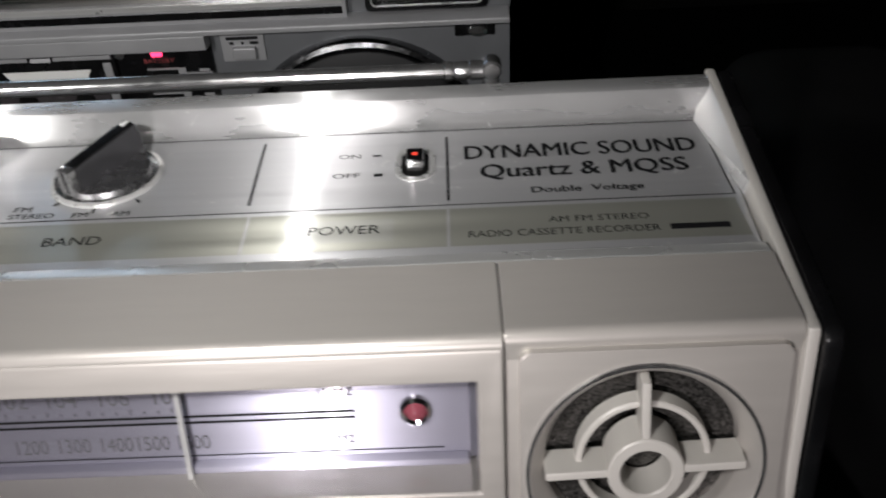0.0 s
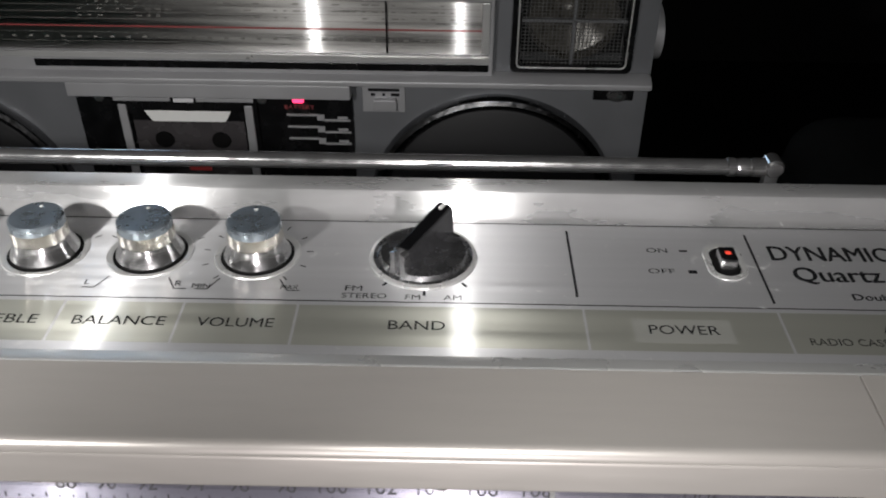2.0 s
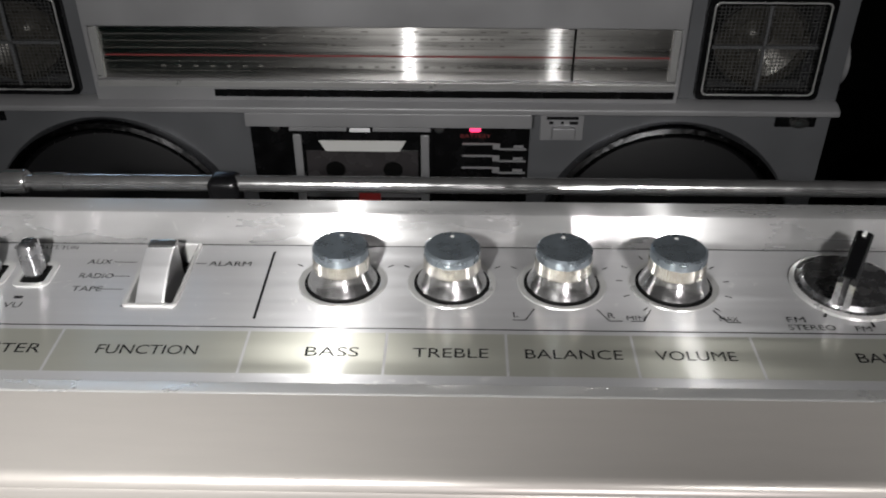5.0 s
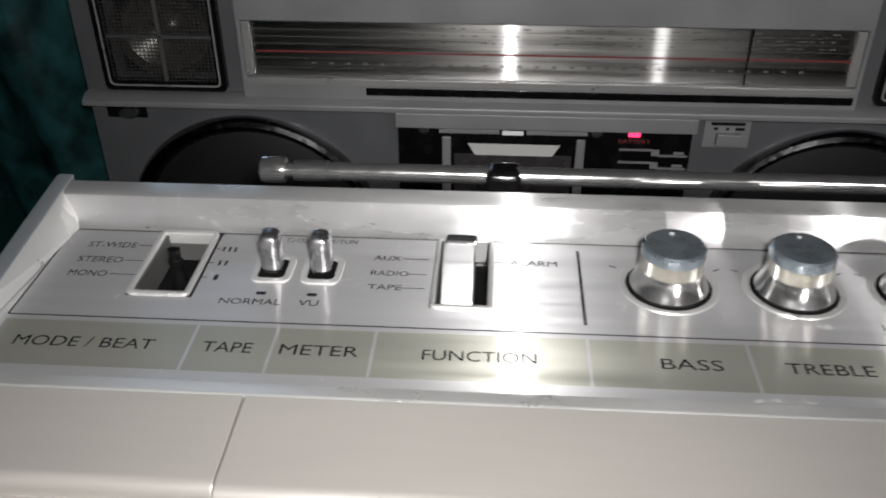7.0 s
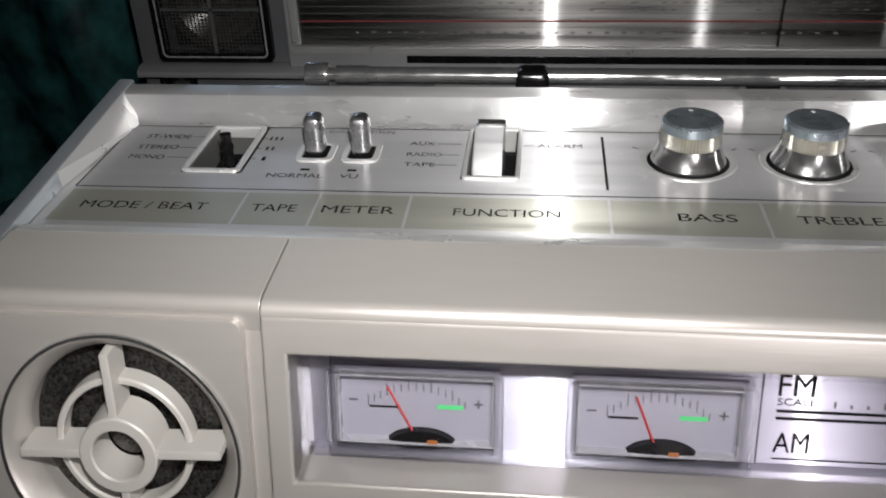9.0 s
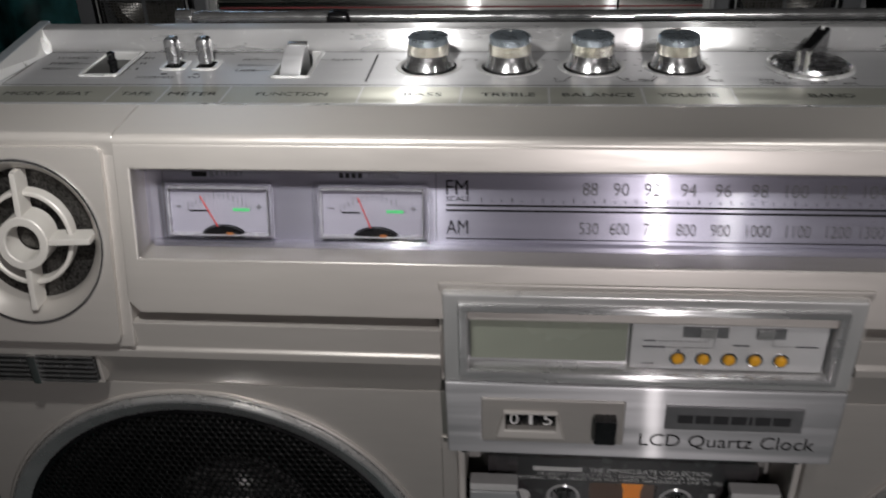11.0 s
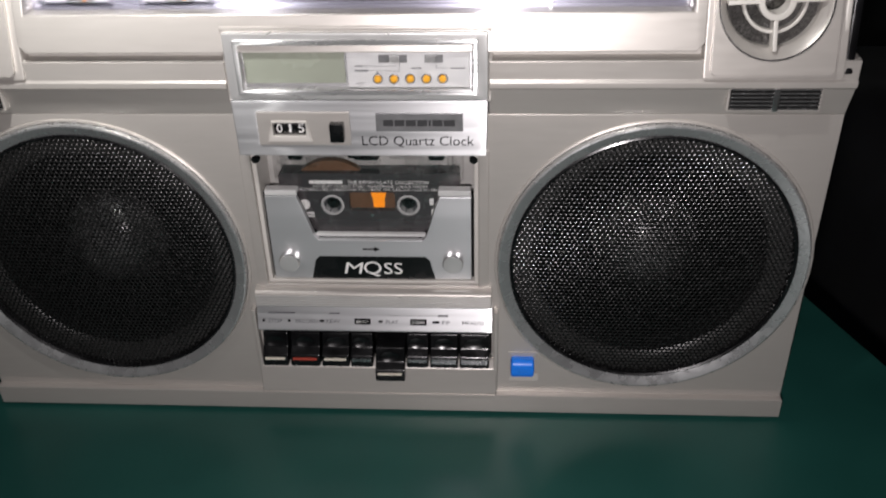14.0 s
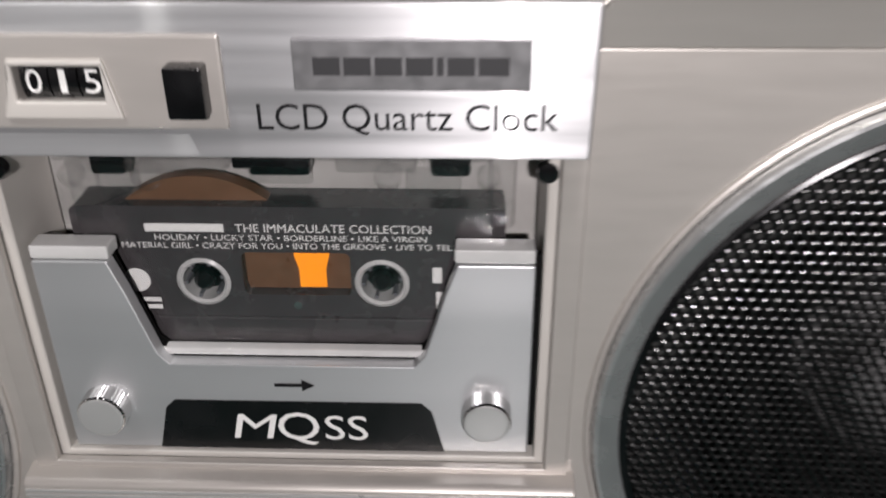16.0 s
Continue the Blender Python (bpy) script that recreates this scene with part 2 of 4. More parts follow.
def soften(bm, off, seg=2, angle=35):
    if off <= 0:
        return bm
    es = [e for e in bm.edges if len(e.link_faces) == 2 and e.calc_face_angle(0) > radians(angle)]
    bmesh.ops.bevel(bm, geom=es, offset=off, segments=seg, profile=0.5, affect="EDGES", clamp_overlap=True)
    return bm


def box(x0, x1, y0, y1, z0, z1, bev=0.0, seg=2):
    bm = bmesh.new()
    bmesh.ops.create_cube(bm, size=1)
    bm.transform(Matrix.Translation(((x0 + x1) / 2, (y0 + y1) / 2, (z0 + z1) / 2)) @ Matrix.Diagonal((x1 - x0, y1 - y0, z1 - z0, 1)))
    return soften(bm, bev, seg)


def join(*bms):
    out = bms[0]
    for b in bms[1:]:
        me = bpy.data.meshes.new("tmp")
        b.to_mesh(me)
        b.free()
        out.from_mesh(me)
        bpy.data.meshes.remove(me)
    return out


def lathe(profile, seg=48, m=None):
    """Turns (radius, height) pairs round z."""
    bm = bmesh.new()
    rings = []
    for r, h in profile:
        if r < 1e-6:
            rings.append([bm.verts.new((0, 0, h))])
        else:
            rings.append([bm.verts.new((r * math.cos(2 * math.pi * i / seg), r * math.sin(2 * math.pi * i / seg), h)) for i in range(seg)])
    for a, b in zip(rings, rings[1:]):
        for i in range(seg):
            j = (i + 1) % seg
            if len(a) == 1 and len(b) == 1:
                continue
            if len(a) == 1:
                bm.faces.new((a[0], b[i], b[j]))
            elif len(b) == 1:
                bm.faces.new((a[i], a[j], b[0]))
            else:
                bm.faces.new((a[i], a[j], b[j], b[i]))
    if m is not None:
        bm.transform(m)
    return bm


def front(x, y, z):
    """Local z points out of the front (towards -y)."""
    return Matrix.Translation((x, y, z)) @ Matrix.Rotation(math.pi / 2, 4, "X")


def circle(cx, cz, r, n=64):
    return [(cx + r * math.cos(2 * math.pi * i / n), cz + r * math.sin(2 * math.pi * i / n)) for i in range(n)]


def rrect(x0, x1, z0, z1, r=3.0, n=5):
    pts = []
    for cx, cz, a in ((x1 - r, z1 - r, 0), (x0 + r, z1 - r, 90), (x0 + r, z0 + r, 180), (x1 - r, z0 + r, 270)):
        for i in range(n + 1):
            t = radians(a + 90 * i / n)
            pts.append((cx + r * math.cos(t), cz + r * math.sin(t)))
    return pts


def plate(outer, holes=(), y0=0.0, y1=8.0, bev=0.0, m=None):
    """A flat plate in the x-z plane with openings through it, from y0 (front) to y1 (back)."""
    bm = bmesh.new()
    loops = []
    for pts in (outer, *holes):
        vs = [bm.verts.new((p[0], y0, p[1])) for p in pts]
        loops.append(vs)
        for a, b in zip(vs, vs[1:] + vs[:1]):
            bm.edges.new((a, b))
    bmesh.ops.triangle_fill(bm, use_beauty=True, use_dissolve=False, edges=list(bm.edges), normal=(0, -1, 0))
    for vs in loops:
        back = [bm.verts.new((v.co.x, y1, v.co.z)) for v in vs]
        for i in range(len(vs)):
            j = (i + 1) % len(vs)
            bm.faces.new((vs[i], vs[j], back[j], back[i]))
    bmesh.ops.recalc_face_normals(bm, faces=bm.faces)
    if bev:
        soften(bm, bev, 2, 50)
    if m is not None:
        bm.transform(m)
    return bm


def prism(profile, x0, x1, bev=0.0):
    """A (y, z) outline drawn out along x."""
    bm = bmesh.new()
    a = [bm.verts.new((x0, y, z)) for y, z in profile]
    b = [bm.verts.new((x1, y, z)) for y, z in profile]
    bm.faces.new(a)
    bm.faces.new(b[::-1])
    for i in range(len(a)):
        j = (i + 1) % len(a)
        bm.faces.new((a[i], a[j], b[j], b[i]))
    bmesh.ops.recalc_face_normals(bm, faces=bm.faces)
    return soften(bm, bev)


def strip(profile, x0, x1):
    """An open (y, z) line drawn out along x."""
    bm = bmesh.new()
    a = [bm.verts.new((x0, y, z)) for y, z in profile]
    b = [bm.verts.new((x1, y, z)) for y, z in profile]
    for i in range(len(a) - 1):
        bm.faces.new((a[i], a[i + 1], b[i + 1], b[i]))
    return bm


LEAN = Matrix.Translation((0, -64, 0)) @ Matrix(((1, 0, 0, 0), (0, 1, 0.25, 0), (0, 0, 1, 0), (0, 0, 0, 1)))   # the upper front leans back


TEXTS = {}


def letters(text, x0, x1, y, z, h, m=None):
    """Printed words that fill x0..x1 in width and h in height, from the base line (x0, z), on the plane y (front) or, with m, in that frame's x-y."""
    if text not in TEXTS:
        cu = bpy.data.curves.new("lettering", "FONT")
        cu.body, cu.size, cu.resolution_u = text, 1.0, 3
        ob = bpy.data.objects.new("lettering", cu)
        me = bpy.data.meshes.new_from_object(ob)
        TEXTS[text] = me
        bpy.data.objects.remove(ob)
    bm = bmesh.new()
    bm.from_mesh(TEXTS[text])
    xs, ys = [v.co.x for v in bm.verts], [v.co.y for v in bm.verts]
    low = 0.0
    sx, sy = (x1 - x0) / (max(xs) - min(xs)), h / (max(ys) - low)
    for v in bm.verts:
        u, w = x0 + (v.co.x - min(xs)) * sx, (v.co.y - low) * sy
        v.co = (u, z + w, y) if m is not None else (u, y, z + w)
    if m is not None:
        bm.transform(m)
    return bm


def bars(rows):
    """Flat printed bars (x0, x1, z0, z1, y) on a front."""
    bm = bmesh.new()
    for x0, x1, z0, z1, y in rows:
        bm.faces.new([bm.verts.new(p) for p in ((x0, y, z0), (x1, y, z0), (x1, y, z1), (x0, y, z1))])
    return bm


def flat(rows, w=0.15, m=TILT):
    """Flat printed bars (x0, x1, v0, v1) on the sloping panel."""
    bm = bmesh.new()
    for x0, x1, v0, v1 in rows:
        bm.faces.new([bm.verts.new(p) for p in ((x0, v0, w), (x1, v0, w), (x1, v1, w), (x0, v1, w))])
    bm.transform(m)
    return bm


def line_bar(p, q, t, w=0.15):
    """A printed line from p to q in panel coordinates."""
    bm = bmesh.new()
    d = Vector((q[0] - p[0], q[1] - p[1], 0)).normalized()
    n = Vector((-d.y, d.x, 0)) * t / 2
    a, b = Vector((*p, w)), Vector((*q, w))
    bm.faces.new([bm.verts.new(v) for v in (a - n, b - n, b + n, a + n)])
    return bm


def tube(p, q, r, seg=20, caps=True):
    p, q = Vector(p), Vector(q)
    d = q - p
    m = Matrix.Translation(p) @ d.to_track_quat("Z", "Y").to_matrix().to_4x4()
    prof = [(0, 0), (r, 0), (r, d.length), (0, d.length)] if caps else [(r, 0), (r, d.length)]
    return lathe(prof, seg, m)


def thing(name, label, category, group="", kind="", at=(0, 0, 0)):
    ob = new(name)
    ob.location = at
    return tagged(ob, label, category, group, kind)

# ---- the room ----
def room_box(name, x0, x1, y0, y1, z0, z1, material, label, category):
    return tagged(part(name, box(x0, x1, y0, y1, z0, z1), material, None, smooth=0), label, category, "", "structure")


room_box("floor", -2600, 2600, -2600, 2600, -790, -750, FLOOR, "dark floor of the unlit room", "floor")
room_box("ceiling", -2600, 2600, -2600, 2600, 1750, 1790, WALL, "dark ceiling of the unlit room", "ceiling")
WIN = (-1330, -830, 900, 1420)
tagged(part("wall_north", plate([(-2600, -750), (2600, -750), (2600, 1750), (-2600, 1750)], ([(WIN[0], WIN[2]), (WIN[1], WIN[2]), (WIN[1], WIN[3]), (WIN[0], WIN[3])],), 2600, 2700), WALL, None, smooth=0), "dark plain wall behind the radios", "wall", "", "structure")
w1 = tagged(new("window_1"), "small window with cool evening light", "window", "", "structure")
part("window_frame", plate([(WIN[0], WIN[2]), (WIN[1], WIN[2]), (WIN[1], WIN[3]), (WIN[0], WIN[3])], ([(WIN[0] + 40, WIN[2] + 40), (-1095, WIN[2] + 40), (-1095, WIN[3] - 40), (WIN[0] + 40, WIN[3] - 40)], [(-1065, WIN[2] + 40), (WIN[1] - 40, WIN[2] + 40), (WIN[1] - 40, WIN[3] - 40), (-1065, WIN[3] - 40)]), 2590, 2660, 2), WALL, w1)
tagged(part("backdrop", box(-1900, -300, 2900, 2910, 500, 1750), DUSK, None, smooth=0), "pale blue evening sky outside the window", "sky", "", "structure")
room_box("wall_south", -2600, 2600, -2700, -2600, -750, 1750, WALL, "dark plain wall behind the camera", "wall")
room_box("wall_east", 2600, 2700, -2600, 2600, -750, 1750, WALL, "dark plain side wall", "wall")
room_box("wall_west", -2700, -2600, -2600, 2600, -750, 1750, WALL, "dark plain side wall", "wall")

# ---- the table ----
table = thing("table", "dark green smooth table under both radios", "table", at=(0, 0, -0.75))
TOPS = [(-700, -700), (602, -700), (215, 355), (215, 620), (-700, 620)]
bm = bmesh.new()
vs = [bm.verts.new((x, y, 0)) for x, y in TOPS]
f = bm.faces.new(vs)
ex = bmesh.ops.extrude_face_region(bm, geom=[f])
bmesh.ops.translate(bm, vec=(0, 0, -28), verts=[v for v in ex["geom"] if isinstance(v, bmesh.types.BMVert)])
bmesh.ops.recalc_face_normals(bm, faces=bm.faces)
soften(bm, 3)
ob = part("tabletop", bm, GREENTOP, table)
ob.location = (0, 0, 0.75)
for x, y in ((-640, -640), (500, -640), (150, 560), (-640, 560)):
    ob = part("leg", box(x - 25, x + 25, y - 25, y + 25, -750, -28, 3), BLACK, table)
    ob.location = (0, 0, 0.75)

# ---- the silver radio recorder ----
radio = thing("radio_recorder", "champagne silver radio cassette recorder standing on the green table", "radio")
WX, WZ, WR = 156, 108.5, 86          # woofer place and outer radius

part("back_shell", box(-234, 233, 36, 130, 6.5, 272, 4), BEIGE2, radio)
for sx in (-1, 1):
    for y in (30, 105):
        part("foot", lathe([(0, 0), (9, 0), (9, 7.5), (0, 7.5)], 20, Matrix.Translation((sx * 190, y, 0))), BLACK, radio)
    a, b = sorted((sx * 234, sx * 241))
    part("side_block", box(a, b, 2, 120, 8, 218), BEIGE, radio)

# lower front with its round and square openings
low = [(-242, 8), (242, 8), (242, 198), (-242, 198)]
part("front_panel", plate(low, (circle(-WX, WZ, WR - 2), circle(WX, WZ, WR - 2), [(-61, 92), (61, 92), (61, 180), (-61, 180)], [(-68, 36), (68, 36), (68, 62), (-68, 62)]), 0, 22, 0.5), BEIGE, radio)
part("lower_lip", box(-242.5, 242.5, -4.5, 8, 2.2, 15.5, 1), BEIGE, radio)
for a, b in ((-242, -64.5), (66, 242)):
    part("slanted_band", prism([(0.2, 198), (-6.0, 214), (8, 214), (8, 198)], a, b, 0.4), BEIGE, radio)
    part("shelf_moulding", prism([(-6.0, 213.6), (-7.6, 214.6), (-7.6, 217.6), (-6.4, 218.6), (-6.4, 228), (6, 229), (6, 213.6)], a, b, 0.4), BEIGE, radio)
part("groove", box(-170, 170, 2, 12, 228.5, 240), BEIGE2, radio)

# upper front with the dial opening
part("upper_panel", plate([(-166.2, 286.8), (-166.2, 237), (-162.5, 233), (164, 233), (167.8, 237), (167.8, 286.8)], ([(-161, 251), (162, 251), (162, 279), (-161, 279)],), -2, 16, 0.8), BEIGE, radio, m=LEAN)
for sx in (-1, 1):
    xa, xb = (-236.5, -166.5) if sx < 0 else (168.1, 234.4)
    part("corner_block", plate([(xa, 219.5), (xb, 219.5), (xb, 286.8), (xa, 286.8)], (circle(sx * 199, 255.3, 26.2, 56),), 0.5, 16, 0.8), BEIGE, radio, m=LEAN)
    fa, fb = (-230, -170.2) if sx < 0 else (171.2, 229)
    part("tweeter_plate", plate(rrect(fa, fb, 222, 285.4, 2.5), (circle(sx * 199, 255.3, 26.0, 56),), -1.7, 4, 0.7), BEIGE, radio, m=LEAN)

# beige strip along the front of the top
for a, b in ((-166.2, 167.8), (-231.4, -166.5), (168.1, 231.4)):
    part("top_strip", prism([(4.9, 286.4), (5.4, 287.8), (6.4, 288.8), (8.0, 289.3), (31.5, 289.9), (31.5, 278), (4.9, 278)], a, b, 0.35), BEIGE, radio, m=Matrix.Translation((0, 1.2 if a < 0 < b else 2.6, 0)) @ Matrix.Diagonal((1, 1 - (1.2 if a < 0 < b else 2.6) / 31.5, 1, 1)))
part("trim_edge", prism([(32.2, 284), (32.2, 288.6), (33.0, 289.0), (36.8, 288.4), (37.9, 287.5), (38.1, 284)], -231.8, 231.4, 0.3), SILVER, radio, "bright thin metal edge")

# sloping control panel of brushed metal, with its raised rim behind
holes = [[(-205.2, 58.6), (-190.4, 58.6), (-190.4, 88.2), (-205.2, 88.2)], [(-131.2, 57.4), (-117.6, 57.4), (-117.6, 88.4), (-131.2, 88.4)]]
def up(m=TILT):
    """Turns a front plate so that it lies on the sloping panel, facing up."""
    return m @ Matrix(((1, 0, 0, 0), (0, 0, 1, 0), (0, -1, 0, 0), (0, 0, 0, 1)))
panel = part("control_panel", plate([(-232.2, 25.8), (231.4, 25.8), (233.8, 89.4), (-234.6, 89.4)], holes, 0, 6, 0, up()), ALU, radio, "brushed aluminium control panel with light scratches")
rim = [(97.6, 286.6), (99.0, 286.9), (100.2, 287.8), (101.3, 289.8), (102.4, 292.4), (103.5, 293.9), (105, 294.4), (110.2, 294.5), (111.4, 293.8), (111.8, 272)]
part("raised_rim", strip(rim, -235.2, 234.4), RIM, radio)


def flare(bm, sx):
    """The ends of the top spread a little towards the back."""
    for v in bm.verts:
        v.co.x += sx * 3.0 * (v.co.y - 7) / 105
    return bm


for sx in (-1, 1):
    prof = [(7.0, 288.2), (31, 289.7), (104, 294.8), (113, 295.3), (113, 219), (-8, 219)]
    a, b = (-236.5, -231.6) if sx < 0 else (231.5, 234.5)
    part("end_cap", flare(prism(prof, a, b, 0.9), sx), CAPB if sx < 0 else BEIGE2, radio)
    # the sloping inner facet between panel and end cap
    bm = bmesh.new()
    e = 231.7 if sx < 0 else 231.6
    pts = [(sx * (e - 5.5), 97.6, 286.8), (sx * (e - 0.3), 58, 286.7), (sx * e, 58, 291.2), (sx * e, 80, 292.8), (sx * e, 104, 294.5), (sx * e, 111, 294.5)]
    vs = [bm.verts.new(p) for p in pts]
    bm.faces.new(vs[:3])
    for i in range(2, 5):
        bm.faces.new((vs[0], vs[i], vs[i + 1]))
    part("inner_facet", flare(bm, sx), SILVER, radio, "", None, 0)
part("side_trim", flare(prism([(-7, 221), (5, 287), (8, 288.6), (31, 290.6), (70, 292), (112, 295), (112, 221)], 234.7, 239.2, 1.2), 1), BLACK, radio, "glossy black side panel with worn edges")
part("rear_ledge", box(-233, 230, 112, 134, 268, 279, 1), BLACK, radio)

# label strip and printed lines on the panel
cuts = [-230, -184, -165.5, -143, -95.5, -60.5, -30.5, 1, 31, 106, 157, 230.5]
for a, b in zip(cuts, cuts[1:]):
    part("label_strip", flat([(a + 0.35, b - 0.35, 29.9, 46.6)], 0.08), LABEL, radio)
for p, q, t in (((-230, 48.4), (230.5, 48.4), 0.45), ((-230, 88.5), (230, 88.5), 0.45), ((-230, 48.4), (-230, 88.5), 0.45), ((230.5, 48.4), (230, 88.5), 0.45),
                ((-95.5, 52), (-95.5, 85), 0.7), ((105, 52), (105, 85), 0.7), ((157.2, 50.5), (157.2, 84.5), 0.7)):
    part("printed_line", line_bar(p, q, t), INK, panel, m=TILT)


def say(text, x0, x1, v, h, ink=INK, w=0.2, bold=0.0):
    bm = letters(text, x0, x1, w, v, h, TILT)
    if bold:
        bm = join(bm, letters(text, x0 + bold, x1 + bold, w + 0.03, v + bold * 0.6, h, TILT))
    return part("lettering", bm, ink, panel)


for text, x0, x1 in (("MODE / BEAT", -224, -192), ("TAPE", -181, -169.8), ("METER", -163.6, -146), ("FUNCTION", -132, -107), ("BASS", -80.2, -67), ("TREBLE", -53.6, -35),
                     ("BALANCE", -26, -2), ("VOLUME", 6, 25.8), ("BAND", 55.2, 69.8), ("POWER", 122, 140)):
    say(text, x0, x1, 36.7, 3.7)
part("power_plate", flat([(118, 143.4, 33.2, 43)], 0.14), PATCH, panel)
say("DYNAMIC SOUND", 162, 225.8, 71.2, 7.2, bold=0.35)
say("Quartz & MQSS", 166, 221.6, 61, 6.8, bold=0.4)
say("Double  Voltage", 179, 208.2, 52.6, 2.8, bold=0.2)
say("RADIO CASSETTE RECORDER", 162, 209, 33.2, 2.8)
say("AM FM STEREO", 182, 207, 38.6, 2.6)
part("lettering", flat([(211.4, 226, 33.4, 35.8)], 0.2), INK, panel)
for text, x0, x1, v in (("ST-WIDE", -223, -210.2, 79.6), ("STEREO", -223, -211.4, 72.2), ("MONO", -223, -213.2, 65.6)):
    say(text, x0, x1, v, 2.7)
for text, x0, x1, v in (("III", -187.2, -183.6, 79.2), ("II", -186.6, -184.4, 72.4), ("I", -186, -185, 65.6)):
    say(text, x0, x1, v, 2.4)
say("NORMAL", -182, -167.2, 55.6, 2.4)
say("VU", -163, -158.2, 55.8, 2.4)
say("CrO2  BATT/TUN", -171.4, -152.8, 85.0, 2.0)
for text, x0, x1, v in (("AUX", -147.4, -140.6, 77.4), ("RADIO", -147.4, -138, 70.2), ("TAPE", -147.4, -139.2, 63.8)):
    say(text, x0, x1, v, 2.3)
say("ALARM", -113, -101, 77.0, 2.4)
say("ON", 127, 133, 74.2, 2.3)
say("OFF", 126, 133.4, 63.8, 2.3)
say("FM", 42.6, 47.2, 53.2, 2.3)
say("STEREO", 42, 54, 49.9, 2.2)
say("FM", 59, 63, 49.6, 2.2)
say("AM", 69.2, 74, 49.6, 2.2)
say("L", -28.2, -26.8, 54, 2.3)
say("R", -3.6, -1.8, 54, 2.3)
say("MIN", 1.2, 6.0, 53.2, 2.0)
say("MAX", 25.2, 30, 53.2, 2.0)
ticks = [line_bar((-138.6 if v < 78 and v > 68 else -140, v), (-133.5, v), 0.3) for v in (78.5, 71.3, 64.9)] + [line_bar((-116.6, 78.2), (-113.8, 78.2), 0.3)]
ticks += [line_bar((-209.6 - 1.4 * k, v), (-206.2, v), 0.3) for k, v in enumerate((81, 73.5, 66.9))] + [line_bar((-189.6, v), (-187.8, v), 0.3) for v in (80.4, 73.6, 66.8)]
ticks += [line_bar((x, 60.6), (x + 2.4, 60.6), 1.3) for x in (-174, -161.6)] + [line_bar((136.4, 75.3), (138.8, 75.3), 0.9), line_bar((137.2, 64.8), (139.6, 64.8), 1.6)]
KNOBS, KV = (-74.3, -44.3, -14.3, 16.2), 70.2
for cx in KNOBS:
    for k in range(11 if cx > 10 else 3):
        a = radians(-50 + 28 * k) if cx > 10 else radians(30 + 60 * k)
        ticks.append(line_bar((cx + 13.8 * math.cos(a), KV + 14.4 * math.sin(a)), (cx + 15.6 * math.cos(a), KV + 16.4 * math.sin(a)), 0.4))
for cx in KNOBS[2:]:
    for sx in (-1, 1):
        ticks.append(line_bar((cx + sx * 8.2, KV - 12.2), (cx + sx * 10.8, KV - 17.4), 0.35))
        ticks.append(line_bar((cx + sx * 10.8, KV - 17.4), (cx + sx * 14.2, KV - 17.4), 0.35))
for a in (230, 270, 310):
    a = radians(a)
    ticks.append(line_bar((64 + 15.8 * math.cos(a), 69.8 + 16 * math.sin(a)), (64 + 17.8 * math.cos(a), 69.8 + 18.4 * math.sin(a)), 0.8))
for t in ticks:
    part("tick", t, INK, panel, m=TILT)

# the rotary knobs
def knob(x, y=80.2):
    m = FLAT @ Matrix.Translation((x, y, 0)) @ Matrix.Diagonal((1, 1, 0.66, 1))
    k = part("rotary_knob", lathe([(9.3, 0.3), (9.5, 1.2), (9.0, 2.8), (8.3, 4.8), (7.9, 7), (7.6, 8.4)], 40, m), CHROME2, radio, "chrome knob with knurled pale gold band and dark cap")
    part("dish", lathe([(12.2, 0.1), (12.0, 0.5), (10.9, 0.5), (10.4, 0.12)], 48, m), SILVER, k)
    part("dark_ring", lathe([(10.4, 0.14), (0, 0.14)], 40, m), MATT, k)
    n = 56
    bm = bmesh.new()
    lo, hi = [], []
    for i in range(n * 2):
        r = 7.75 if i % 2 else 7.35
        a = math.pi * i / n
        lo.append(bm.verts.new((r * math.cos(a), r * math.sin(a), 8.3)))
        hi.append(bm.verts.new((r * 0.985 * math.cos(a), r * 0.985 * math.sin(a), 14.2)))
    for i in range(n * 2):
        j = (i + 1) % (n * 2)
        bm.faces.new((lo[i], lo[j], hi[j], hi[i]))
    part("knurled_band", bm, GOLD, k, m=m, smooth=0)
    part("cap", lathe([(7.55, 14.1), (7.5, 17.4), (6.9, 18.2), (0, 18.0)], 40, m), CAP, k)
    part("pointer_dot", lathe([(0.6, 18.35), (0, 18.4)], 10, m @ Matrix.Translation((0, 4.6, 0))), WHITE, k)
    return k


for x in KNOBS:
    knob(x)

# band selector: a round base with an upright fin
m = FLAT @ Matrix.Translation((63.2, 79.8, 0)) @ Matrix.Diagonal((1.04, 1.04, 0.80, 1))
sel = part("band_selector", lathe([(14.6, 0.1), (14.4, 1.0), (13.4, 1.6), (12.9, 1.0), (12.2, 1.4), (11.5, 3.0), (0, 3.2)], 56, m), STEEL, radio, "chrome round selector with an upright black fin")
fin = bmesh.new()
pr = [(-12, 2.5), (12.5, 2.5), (11.5, 14), (-10.0, 11.5)]
fa = [fin.verts.new((u, -2.2, w)) for u, w in pr]
fb = [fin.verts.new((u, 2.2, w)) for u, w in pr]
fin.faces.new(fa)
fin.faces.new(fb[::-1])
for i in range(4):
    fin.faces.new((fa[i], fa[(i + 1) % 4], fb[(i + 1) % 4], fb[i]))
soften(fin, 0.6)
turn = m @ Matrix.Rotation(radians(60), 4, "Z")
part("ring", lathe([(14.7, 0.2), (14.5, 1.1), (13.6, 1.7), (13.1, 1.2)], 56, m), SILVER, sel)
